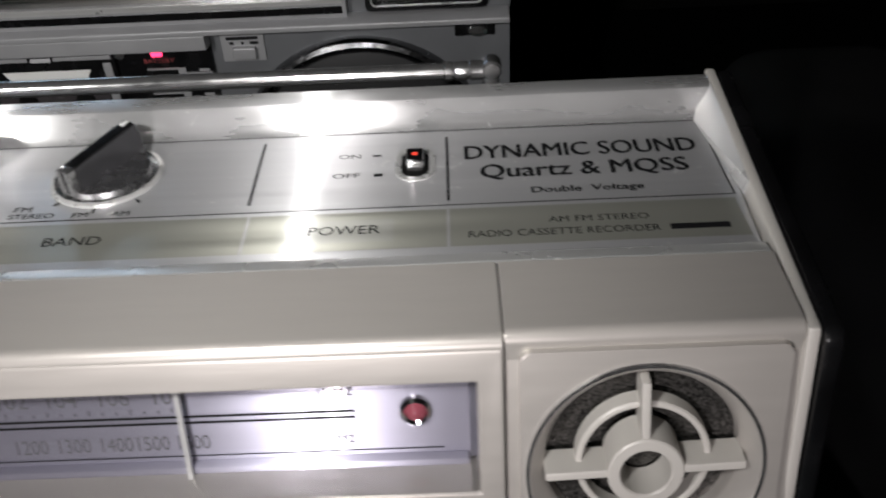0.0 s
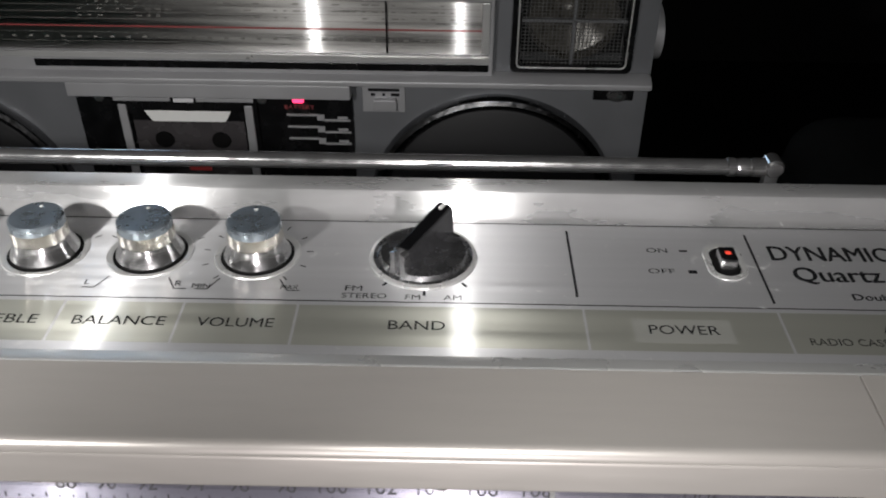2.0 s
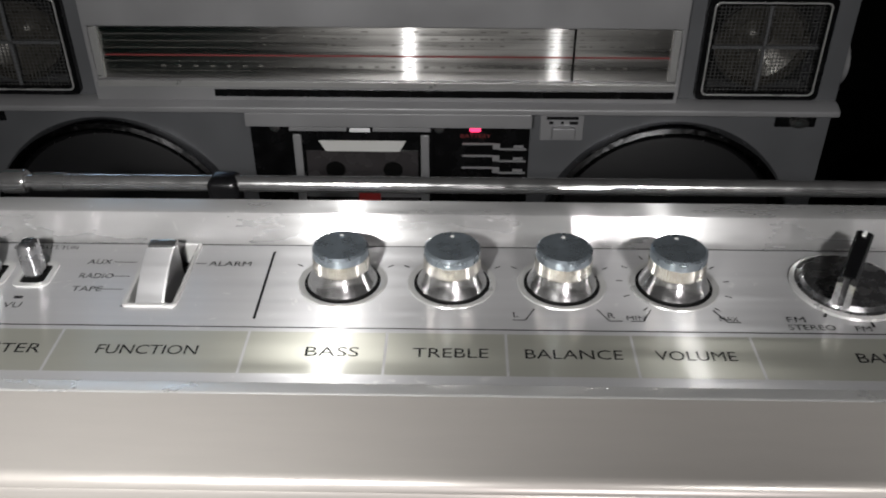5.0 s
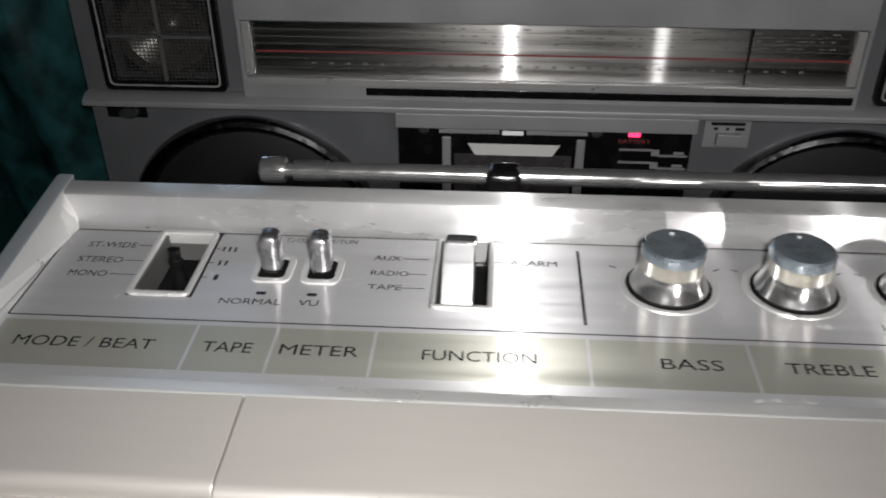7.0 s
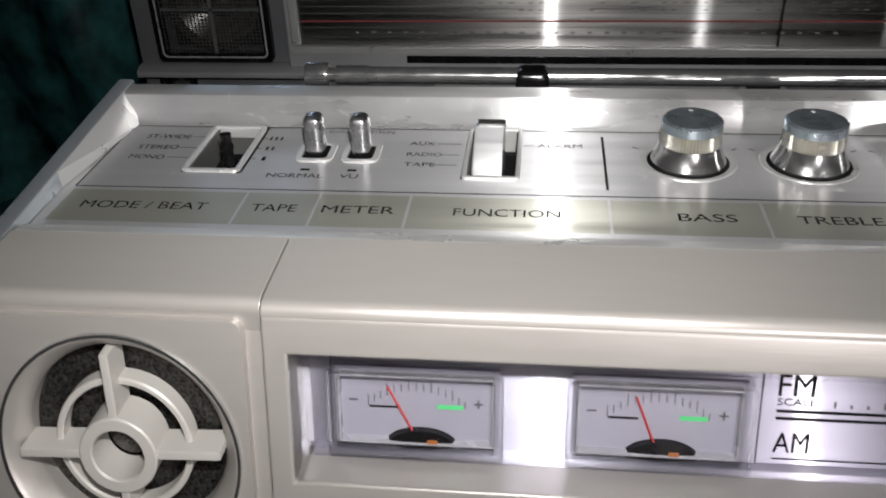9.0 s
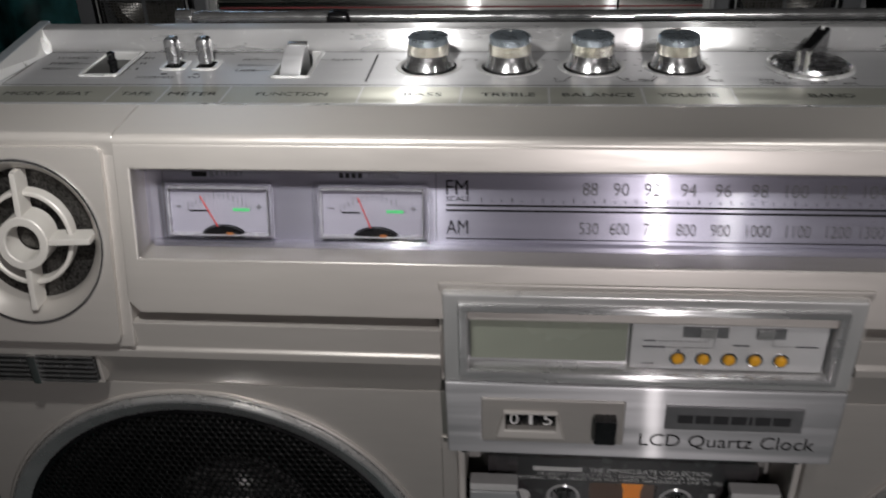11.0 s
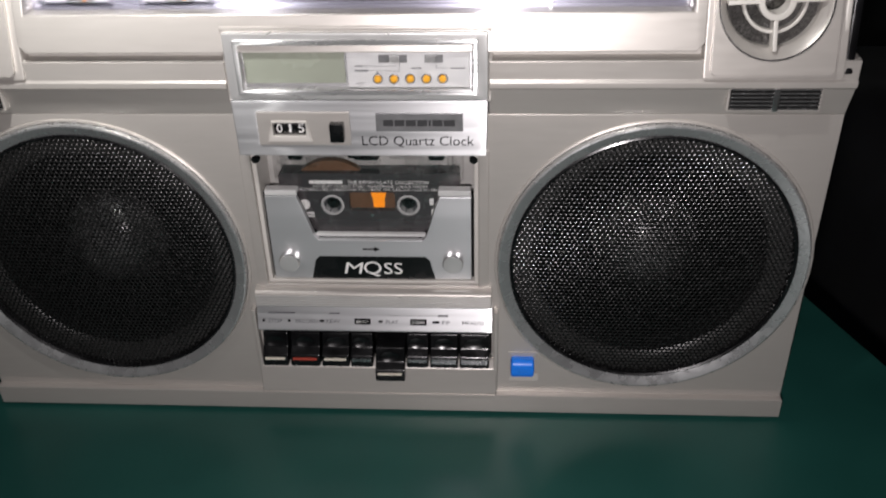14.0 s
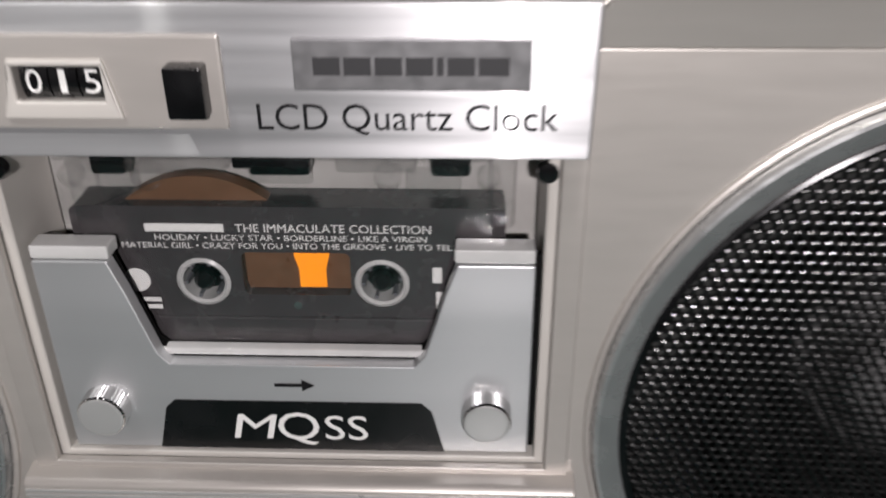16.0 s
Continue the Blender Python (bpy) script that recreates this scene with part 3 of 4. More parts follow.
part("fin", fin, FINM, sel, m=turn)
part("fin_front", prism([(-2.4, 2.6), (2.4, 2.6), (2.2, 11.6), (0.7, 12.2), (0.7, 3.2), (-0.7, 3.2), (-0.7, 12.2), (-2.2, 11.6)], -12.8, -10.2, 0.25), CHROME2, sel, m=turn)
part("fin_top", prism([(-1.9, 0), (1.9, 0), (1.6, 0.8), (-1.6, 0.8)], -10.2, 11.4, 0.3), BLACK, sel, m=turn @ Matrix.Translation((0, 0, 12.7)) @ Matrix.Rotation(radians(-6.6), 4, "Y"))
part("pointer_line", box(8.6, 11, -0.5, 0.5, 14.4, 15.0), WHITE, sel, m=turn)

# power switch
m = FLAT @ Matrix.Translation((148.4, 80.0, 0)) @ Matrix.Diagonal((1, 1, 0.62, 1))
sw = part("power_switch", plate(rrect(-5.5, 5.5, -8.5, 8.5, 5), (rrect(-3.8, 3.8, -6.8, 6.8, 3.6),), -0.7, 0.3, 0.2, m @ up(Matrix.Identity(4))), SILVER, radio, "small chrome push switch with a red dot")
# flat black disc on the panel draws the slot's shade
part("slot", lathe([(4.6, 0.16), (0, 0.16)], 24, m @ Matrix.Diagonal((1, 1.6, 1, 1))), MATT, sw)
part("button", box(-2.5, 2.5, -4.2, 2.6, 0.3, 5.6, 1.1), CHROME2, sw, m=m)
part("button_tip", box(-2.3, 2.3, -3.9, 2.3, 5.4, 6.3, 0.7), BLACK, sw, m=m)
part("red_dot", lathe([(0.9, 6.4), (0, 6.5)], 14, m @ Matrix.Translation((0, -0.8, 0))), REDDOT, sw)

# two square push buttons
for x in (-172, -159.6):
    m = FLAT @ Matrix.Translation((x, 81.6, 0))
    pb = part("push_button", box(-2.5, 2.5, -3.1, 3.1, 0.2, 11.2, 1.7, 3), STEEL, radio, "square chrome push button", m=m)
    part("collar", plate(rrect(-5.0, 5.0, -6.0, 6.0, 2.5), (rrect(-3.4, 3.4, -4.4, 4.4, 1.4),), -0.6, 0.3, 0.2, m @ up(Matrix.Identity(4))), SILVER, pb)
    # black sheet on the panel draws the shade around the button
    part("gap_shade", flat([(-3.6, 3.6, -4.6, 4.6)], 0.12, m), MATT, pb)

# mode window with its little lever
m = TILT
mw = part("mode_window", plate(rrect(-205.8, -189.8, 58, 88.8, 2), ([(-204.2, 59.7), (-191.4, 59.7), (-191.4, 87.0), (-204.2, 87.0)],), -0.8, 2.5, 0.5, up()), SILVER, radio, "recessed silver switch window with a small lever")
# black floor and dark walls carry the well's shade in their colour
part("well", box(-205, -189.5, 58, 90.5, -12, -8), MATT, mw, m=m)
part("well_side", join(box(-205.6, -203.7, 58, 90, -12, 0), box(-190.6, -189.2, 58, 90, -12, 0), box(-205.6, -189, 87.4, 89, -12, 0)), WELL_SHADE, mw, m=m)
part("lever", lathe([(2.4, -8), (2.0, -3), (1.5, -2), (1.5, 0.5), (1.9, 0.8), (1.9, 2), (1.5, 2.4), (1.6, 5), (0, 5.6)], 18, m @ Matrix.Translation((-197, 72, 0))), BLACK, mw)

# function rocker
fw = part("function_switch", plate(rrect(-131.8, -117, 56.8, 89, 1.5), ([(-130.6, 58), (-118.2, 58), (-118.2, 87.8), (-130.6, 87.8)],), -0.7, 6, 0.3, up()), SILVER, radio, "chrome rocker lever in a dark slot")
# slot painted black inside to hold its own shade
part("well", box(-131.5, -118, 57, 86, -10, -6), MATT, fw, m=m)
part("well_side", join(box(-132, -130.9, 57, 89, -10, 0), box(-118.6, -117.6, 57, 89, -10, 0)), MATT, fw, m=m)
part("rocker", prism([(60, -6), (61, -2), (64.5, 0.8), (69.5, 3.6), (75.5, 5.8), (79, 6.3), (80.8, 5.2), (81.4, -6)], -129.6, -121.6, 0.5), ALU_D, fw, m=m)
part("rocker_end", box(-129.2, -121.2, 77, 80.8, 5.4, 7.0, 0.8), CHROME2, fw, m=m)

# telescopic antenna lying behind the rim
AY, AZ = 121, 293.8
ant = part("antenna", tube((-166, AY, AZ), (158, AY, AZ), 2.6), ANT, radio, "chrome telescopic antenna folded flat")
part("antenna_tip", lathe([(0, 0), (3.6, 0), (3.8, 0.6), (3.8, 6.4), (3.4, 7), (2.2, 7.2), (2.0, 9), (2.9, 9.4), (2.9, 19), (2.2, 19.4), (2.2, 21.5), (2.8, 22)], 24,
     Matrix.Translation((-183.5, AY, AZ)) @ Matrix.Rotation(math.pi / 2, 4, "Y")), CHROME2, ant)
part("antenna_joint", lathe([(2.6, 0), (3.1, 0.5), (3.1, 2.5), (2.5, 3), (3.0, 4), (3.0, 7), (2.5, 7.6), (3.1, 8.4), (3.1, 12), (0, 12)], 24,
     Matrix.Translation((157, AY, AZ)) @ Matrix.Rotation(math.pi / 2, 4, "Y")), CHROME2, ant)
part("antenna_hinge", join(box(169, 174, AY - 2.2, AY + 2.2, 278, AZ + 2.2, 1.6), lathe([(0, 0), (2.6, 0), (3.1, 0.8), (3.1, 6), (2.4, 6.8), (0, 7.0)], 20, front(171.6, AY + 3.4, AZ + 0.8))), CHROME2, ant)
part("clip", box(-120, -110, AY - 4.5, AY + 4.5, 278, AZ + 2.8, 2.4, 3), BLACK, ant)


def upper(name, bm, material, parent=None, label="", m=None, smooth=35):
    """A part of the upper front, which leans back."""
    return part(name, bm, material, parent, label, LEAN if m is None else LEAN @ m, smooth)


def inset(name, bm, material, parent=None, label="", m=None, smooth=35):
    """A part that lies behind the dial window."""
    return upper(name, bm, material, parent, label, Matrix.Translation((0, 3.5, -0.7)), smooth)


# ---- dial window ----
dial = inset("dial_plate", box(-162, 163, 5, 9, 250, 281.5), DIAL, radio, "lilac silver tuning dial behind clear plastic")
upper("dial_frame", join(box(-161, 162, -2.0, 8, 250.4, 251.6), box(-161, -159.2, -2, 8, 251.6, 278.4), box(160.2, 162, -2, 8, 251.6, 278.4), box(-161, 162, -2, 8, 278.4, 279.2)), CLEAR2, dial)
cw = upper("dial_window", box(-160.8, 161.8, -2.6, -1.6, 251.2, 278.8, 0.3), CLEAR, dial, "clear plastic dial window")
cw.visible_shadow = False
inset("dial_step", box(-159, 160, 2.5, 5.2, 251.6, 253.6, 0.6), DIAL, dial)
inset("dial_head", box(-159, 160, 3.2, 5.2, 278.2, 279.6, 0.3), INK_G, dial)
YD = 4.8


def dsay(text, x0, x1, z, h, ink=INK, y=YD):
    return inset("lettering", letters(text, x0, x1, y, z, h), ink, dial)


dsay("FM", -63, -56, 268.6, 4.6)
dsay("AM", -63, -56, 256.2, 4.4)
dsay("SCALE", -63, -55.5, 266.6, 1.5)
xs = [-18, -8.5, 1, 12, 22.5, 33.5, 44.5, 56, 67.5, 79.5, 92]
for i, x in enumerate(xs):
    t = str(88 + 2 * i)
    w = 2.4 if len(t) == 2 else 3.4
    dsay(t, x - w, x + w, 268.8, 4.0, INK_G)
for t, x in (("530", -18), ("600", -8.5), ("700", 2), ("800", 12), ("900", 22.5), ("1000", 34), ("1100", 46), ("1200", 58), ("1300", 68), ("1400", 78), ("1500", 86.5), ("1600", 96)):
    w = 3.0 if len(t) == 3 else 3.7
    dsay(t, x - w, x + w, 256.6, 3.8, INK_G)
dsay("MHz", 126, 134, 269.3, 3.2, INK_G)
dsay("kHz", 127.5, 133.5, 256.8, 3.2, INK_G)
inset("scale_lines", bars([(-63, 134, 265.0, 265.6, YD), (-63, 134, 263.4, 264.0, YD), (-63, 154, 254.6, 254.9, YD)]), INK, dial)
inset("scale_ticks", bars([(-52 + 3.2 * i, -51.6 + 3.2 * i, 266.4, 267.2 + (i % 3 == 0) * 0.6, YD) for i in range(46)]), INK_G, dial)
inset("needle", box(94.4, 95.6, 1.0, 2.0, 251, 280), SILVER, dial, "tuning needle")
inset("led", lathe([(3.8, 0), (3.7, 1.0), (2.9, 1.6), (2.1, 0.8)], 28, front(148, 5, 265)), CHROME, dial)
inset("led_lens", lathe([(2.2, 0.6), (1.9, 1.4), (1.1, 1.9), (0, 2.1)], 24, front(148, 5, 265)), REDLED, dial)
inset("meter_border", join(*[bars([r]) for r in ((-155, -66, 278.0, 278.4, YD), (-155, -66, 251.9, 252.2, YD), (-155, -154.7, 252, 278.2, YD), (-66.3, -66, 252, 278.2, YD))]), INK_G, dial)


def meter(x0, x1, title, nx0, nx1, red):
    z0, z1 = 253.6, 272.6
    mt = inset("meter", plate(rrect(x0, x1, z0, z1, 1.2), ([(x0 + 2, z0 + 2), (x1 - 2, z0 + 2), (x1 - 2, z1 - 2), (x0 + 2, z1 - 2)],), 0.6, 5, 0.5), CLEAR2, dial, "level meter with a white card, red pointer and black hub")
    inset("card", box(x0 + 1, x1 - 1, 4.2, 4.9, z0 + 1, z1 - 1), METER, mt)
    inset("cover", box(x0 + 1.6, x1 - 1.6, 0.8, 1.4, z0 + 1.6, z1 - 1.6, 0.2), CLEAR, mt).visible_shadow = False
    cx = (x0 + x1) / 2
    bm = lathe([(7.6, 0), (7.2, 1.2), (0, 1.6)], 32, front(cx + 1, 4.1, z0 + 1.0))
    bmesh.ops.bisect_plane(bm, geom=list(bm.verts) + list(bm.edges) + list(bm.faces), plane_co=(0, 0, z0 + 1.2), plane_no=(0, 0, 1), clear_inner=True)
    for v in bm.verts:
        v.co.z = z0 + 1.2 + (v.co.z - z0 - 1.2) * 0.5
    inset("hub", bm, BLACK, mt)
    inset("bulb", box(cx + 2.4, cx + 4.6, 2.4, 2.8, z0 + 2.0, z0 + 3.0, 0.2), BULB, mt)
    rows = []
    for i in range(15):
        a = radians(130 - 80 * i / 14)
        xx, zz = cx + 16 * math.cos(a), z0 - 3.0 + 16 * math.sin(a)
        rows.append((xx - 0.12, xx + 0.12, zz, zz + (2.6 if i % 3 == 0 else 1.7), 4.1))
    inset("scale", bars(rows), INK_G, mt)
    inset("green_zone", bars([(cx + 4.5, cx + 10, z0 + 9.2, z0 + 10.2, 4.0)]), GREEN, mt)
    inset("red_zone", bars([(cx - 10, cx - 4, z0 + 9.0, z0 + 9.5, 4.0)]), INK, mt)
    a = Vector((cx, 3.4, z0 + 3))
    b = Vector((cx + red, 3.4, z0 + 14.2))
    inset("pointer", tube(a, b, 0.22, 6), RED, mt)
    inset("plus_minus", bars([(x0 + 4, x0 + 6, z0 + 10.4, z0 + 10.8, 4.0), (x1 - 6.4, x1 - 4.4, z0 + 10.4, z0 + 10.8, 4.0), (x1 - 5.6, x1 - 5.2, z0 + 9.6, z0 + 11.6, 4.0)]), INK_G, mt)
    dsay(title, nx0, nx1, 273.4, 1.8, INK_G)
    inset("rim", plate(rrect(x0 - 0.2, x1 + 0.2, z0 - 0.2, z1 + 0.2, 1.3), (rrect(x0 + 0.4, x1 - 0.4, z0 + 0.4, z1 - 0.4, 1.0),), 0.4, 1.4, 0.15), CLEAR2, mt)
    inset("inner_rim", plate(rrect(x0 + 2.0, x1 - 2.0, z0 + 1.8, z1 - 1.8, 0.6), (rrect(x0 + 2.5, x1 - 2.5, z0 + 2.3, z1 - 2.3, 0.5),), 2.4, 4.2, 0.1), EDGE, mt)
    return mt


meter(-155, -118, "BATTERY", -139, -128, -6)
meter(-105, -68, "TUNING", -88, -78, -4.5)
inset("meter_key", bars([(-145, -140, 273.4, 275.0, YD)] + [(-97 + 2.0 * i, -95.6 + 2.0 * i, 273.4, 275.0, YD) for i in range(4)]), INK, dial)

# ---- tweeters ----
def ring(r0, r1, h0, h1, m, seg=48):
    return lathe([(r0, h0), (r0, h1 - 0.4), (r0 + 0.4, h1), (r1 - 0.4, h1), (r1, h1 - 0.4), (r1, h0)], seg, m)


def tweeter(sx):
    m = front(sx * 199, 2.2, 255.3) @ Matrix.Diagonal((0.86, 0.86, 0.9, 1))
    tw = upper("tweeter", lathe([(30.4, 4.2), (30.0, 4.9), (29.0, 4.2), (27.0, 2.0), (25.8, 0.2), (25.4, -1.2), (25.4, -7)], 64, m), BEIGE, radio, "round champagne tweeter with a spoked guard")
    upper("bezel", lathe([(31.2, 4.3), (31.0, 5.0), (30.2, 5.0), (30.0, 4.4)], 64, m), CHROME2, tw)
    upper("mesh", lathe([(27, -4), (12, -5.0), (0, -5.4)], 48, m), MESH, tw)
    upper("hub_ring", ring(6.6, 10.0, -3, 5.6, m), BEIGE2, tw)
    upper("dome", lathe([(6.6, -4.5), (5.5, -2.6), (3, -1.4), (0, -1.0)], 28, m), MESH, tw)
    upper("guard_ring", ring(16.0, 17.8, -2.5, 1.6, m), BEIGE2, tw)
    for k in range(4):
        upper("spoke", box(9.6, 26.0, -1.2, 1.2, -3, 5.0, 0.5), BEIGE2, tw, m=m @ Matrix.Rotation(radians(90 * k + 2), 4, "Z"))
    return tw


tweeter(1)
tweeter(-1)

# ---- woofers ----
def mesh_disc(radius, pitch, web, m, dome):
    """A sheet with a six-cornered hole in each cell, gently domed."""
    bm = bmesh.new()
    r_out, r_in = pitch / math.sqrt(3), pitch / math.sqrt(3) - web
    verts = {}
    h = lambda x, y: dome * (1 - (x * x + y * y) / radius ** 2)
    rows = int(radius / (pitch * 0.866)) + 1
    cols = int(radius / pitch) + 1
    for j in range(-rows, rows + 1):
        for i in range(-cols, cols + 1):
            cx, cy = (i + 0.5 * (j % 2)) * pitch, j * pitch * 0.8660254
            if cx * cx + cy * cy > (radius - pitch * 0.5) ** 2:
                continue
            o, n, b = [], [], []
            for k in range(6):
                a = radians(60 * k + 30)
                x, y = cx + r_out * math.cos(a), cy + r_out * math.sin(a)
                key = (round(x, 2), round(y, 2))
                if key not in verts:
                    verts[key] = bm.verts.new((x, y, h(x, y)))
                o.append(verts[key])
                x, y = cx + r_in * math.cos(a), cy + r_in * math.sin(a)
                n.append(bm.verts.new((x, y, h(x, y) - 0.32)))
                b.append(bm.verts.new((x, y, h(x, y) - 0.6)))
            for k in range(6):
                l = (k + 1) % 6
                bm.faces.new((o[k], o[l], n[l], n[k]))
                bm.faces.new((n[k], n[l], b[l], b[k]))
    bm.transform(m)
    return bm


def woofer(sx):
    m = front(sx * WX, 0, WZ)
    wf = part("woofer", lathe([(85.0, 0), (84.9, 2.4), (84.4, 3.4), (83.6, 3.6), (78.8, 1.5), (77.8, 0.6), (77.2, -6)], 96, m), RING, radio, "large round speaker with polished ring and black grille")
    part("grille", mesh_disc(78.5, 2.7, 0.56, m @ Matrix.Translation((0, 0, -0.8)), 2.6), GRILLE, wf, "black perforated metal grille")
    part("inner_rim", lathe([(78.3, 1.5), (77.4, 1.9), (76.4, 1.2), (76.2, -3)], 96, m), BLACK, wf)
    part("surround", lathe([(78, -3.5), (75, -3.2), (71, -2.6), (67, -3.4), (64, -6)], 72, m), SURR, wf)
    part("cone", lathe([(64, -6), (50, -13), (30, -28), (0, -28)], 64, m), CONE, wf)
    part("lip", lathe([(86.8, -0.2), (86.6, 0.9), (86.0, 1.2), (85.3, 1.0), (85.0, -0.2)], 96, m), BEIGE, wf)
    part("dust_cap", lathe([(30, -27.5), (27, -18), (19, -10.5), (9, -7), (0, -6.2)], 48, m), DOME, wf)
    return wf


woofer(1)
woofer(-1)

# ---- small fittings on the lower front ----
OUT = Matrix.Translation((0, -5.2, 0))
for sx in (-1, 1):
    bz = part("vent", plate(rrect(sx * 204.5 - 22.8, sx * 204.5 + 22.8, 202, 216, 1.0), ([(sx * 204.5 - 21.5, 203), (sx * 204.5 + 21.5, 203), (sx * 204.5 + 21.5, 215), (sx * 204.5 - 21.5, 215)],), -1.2, 3, 0.4), BEIGE, radio, "small black chrome slatted badge", OUT)
    part("backing", box(sx * 204.5 - 22, sx * 204.5 + 22, -0.5, 2, 202.8, 215.2), MATT, bz, m=OUT)
    for i in range(6):
        z = 203.6 + 2.0 * i
        part("slat", box(sx * 204.5 - 21.3, sx * 204.5 + 21.3, -3.0, -0.4, z, z + 0.75, 0.3), SLAT, bz, m=OUT)
    part("ridge", box(sx * 204.5 - 1.6, sx * 204.5 + 1.6, -4.0, -0.4, 203, 215, 0.8), CHROME2, bz, m=OUT)
bb = part("eject_recess", prism([(-0.6, 24), (-0.6, 46), (0.4, 46), (0.4, 24)], 78.5, 96, 0.2), BEIGE, radio)
part("blue_button", prism([(0, 30), (-5.5, 31), (-7.5, 33.5), (-7.5, 40), (-5.5, 43), (0, 43.6)], 79.5, 93.5, 1.9), BLUE, radio, "bright blue push button")
part("button_shadow_well", box(79, 96, -0.9, -0.5, 24.5, 30), BEIGE2, radio)

# ---- clock unit ----
CY = -8.0
clock = part("clock_unit", plate([(-63.5, 209), (65.5, 209), (65.5, 243), (-63.5, 243)], ([(-56, 214), (58, 214), (58, 237.5), (-56, 237.5)],), CY, 0, 0.9), SILVER, radio, "silver clock unit with a blank display")
part("bezel", plate([(-58.5, 211.8), (60.5, 211.8), (60.5, 239.8), (-58.5, 239.8)], ([(-55.6, 214.3), (57.6, 214.3), (57.6, 237.2), (-55.6, 237.2)],), CY - 1.4, CY + 0.5, 0.6), RIM, clock)
part("surround", plate([(-65, 207), (67.6, 207), (67.6, 245.4), (-65, 245.4)], ([(-63.5, 208), (65.5, 208), (65.5, 243), (-63.5, 243)],), -5.5, 2, 0.8), BEIGE, clock)
part("back_plate", box(-56.5, 58.5, -2.6, -1, 213.5, 238), ALU_D, clock)
part("lcd", box(-55, -4.8, -5.2, -2.7, 216.6, 236.5, 0.4), LCD, clock, "blank grey green display")
part("key_plate", box(-3.8, 56.5, -5.6, -2.7, 214.5, 237, 0.5), KEYPLATE, clock)
win = part("clock_window", box(-55.5, 57.5, -7.6, -6.9, 214.4, 237.2, 0.2), CLEAR, clock, "clear plastic window")
win.visible_shadow = False
for i in range(5):
    x = 11.2 + 8.0 * i
    b = part("time_button", lathe([(1.9, 0), (1.8, 1.2), (1.2, 1.8), (0, 2.0)], 20, front(x, -5.6, 219.2)), AMBER, clock, "amber round button")
    part("collar", lathe([(2.7, 0.1), (2.6, 0.5), (2.1, 0.6)], 20, front(x, -5.6, 219.2)), CHROME2, b)
for a, b_, k in ((12, 26, 19.5), (34.5, 43.5, 37)):
    s = part("slide_switch", box(a, b_, -5.9, -5.4, 227.4, 231.4), BADGE, clock)
    part("slider", join(*[box(k - 2 + 1.0 * i, k - 1.3 + 1.0 * i, -7.0, -5.6, 227.7, 231.1, 0.1) for i in range(5)]), SILVER, s)
part("printing", bars([(0, 4, 225.4, 226.0, -5.7), (0, 7, 223.0, 223.7, -5.7), (4.5, 20, 225.5, 225.7, -5.7), (20, 20.2, 225.5, 227.4, -5.7), (7.5, 22, 223.2, 223.4, -5.7), (22, 22.2, 223.2, 227.4, -5.7), (28, 33, 224.2, 224.8, -5.7), (40, 40.2, 224.4, 227.4, -5.7), (40, 46, 224.4, 224.6, -5.7), (47, 54, 224.2, 224.8, -5.7),
                       (0, 4, 216.6, 217.0, -5.7), (10.6, 11.8, 221.8, 222.6, -5.7)]), INK_G, clock)
# lower half of the clock unit
lower = part("badge_panel", plate([(-63, 178.5), (65, 178.5), (65.5, 208.6), (-63.5, 208.6)], ([(-51, 185), (-4.5, 185), (-4.5, 202.5), (-51, 202.5)],), CY - 0.6, 0, 0.7), ALU_D, radio, "brushed silver panel with tape counter and dark badge")
part("counter_block", plate([(-51.4, 184.6), (-3.9, 184.6), (-3.9, 203.1), (-51.4, 203.1)], ([(-43.5, 190.2), (-26.5, 190.2), (-26.5, 197.4), (-43.5, 197.4)],), CY - 1.4, -2, 0.8), BEIGE, lower)
part("counter_frame", plate([(-46.5, 187), (-23.5, 187), (-26, 198.5), (-44, 198.5)], ([(-43.4, 190.4), (-26.6, 190.4), (-26.6, 197.2), (-43.4, 197.2)],), CY - 2.3, CY - 1.2, 0.5), BEIGE2, lower)
for i, d in enumerate("015"):
    x = -43 + 5.6 * i
    w = part("counter_wheel", lathe([(0, 0), (7, 0), (7, 5.2), (0, 5.2)], 24, Matrix.Translation((x, -1.0, 193.8)) @ Matrix.Rotation(math.pi / 2, 4, "Y")), BLACK, lower)
    part("digit", letters("126"[i], x + 1.1 + 0.8 * (i == 0), x + 4.1 - 0.9 * (i == 0), -6.75, 187.6, 3.6), WHITE, w)
    part("digit", letters(d, x + (1.9 if d == "1" else 1.1), x + (3.2 if d == "1" else 4.1), -8.15, 191.5, 4.6), WHITE, w)
part("reset_button", box(-14, -6.8, -13.5, -8.5, 188, 198, 0.6), BLACK, lower, "square black reset button")
badge = part("name_badge", box(9.2, 53, -9.6, -8.4, 192.6, 202.4, 0.3), BADGE, lower, "dark grey badge with a plain bar")
for a, b in ((13, 18), (18.7, 23.7), (24.4, 29.4), (30.1, 35.1), (35.8, 37), (37.7, 42.7), (43.4, 49)):
    part("mark", bars([(a, b, 195.6, 199.0, -9.75)]), INK_D, badge)
part("lettering", letters("LCD Quartz Clock", 1.5, 58.5, -8.75, 184.6, 5.2), INK, lower)

# ---- cassette bay ----
bay = part("cassette_bay", join(box(-62, 62, 30, 33, 88, 182), box(-62, -60.8, 0.5, 30, 92, 180), box(60.8, 62, 0.5, 30, 92, 180), box(-62, 62, 0.5, 30, 178, 180), box(-62, 62, 0.5, 30, 90, 92.6)), BEIGE2, radio, "recessed cassette bay")
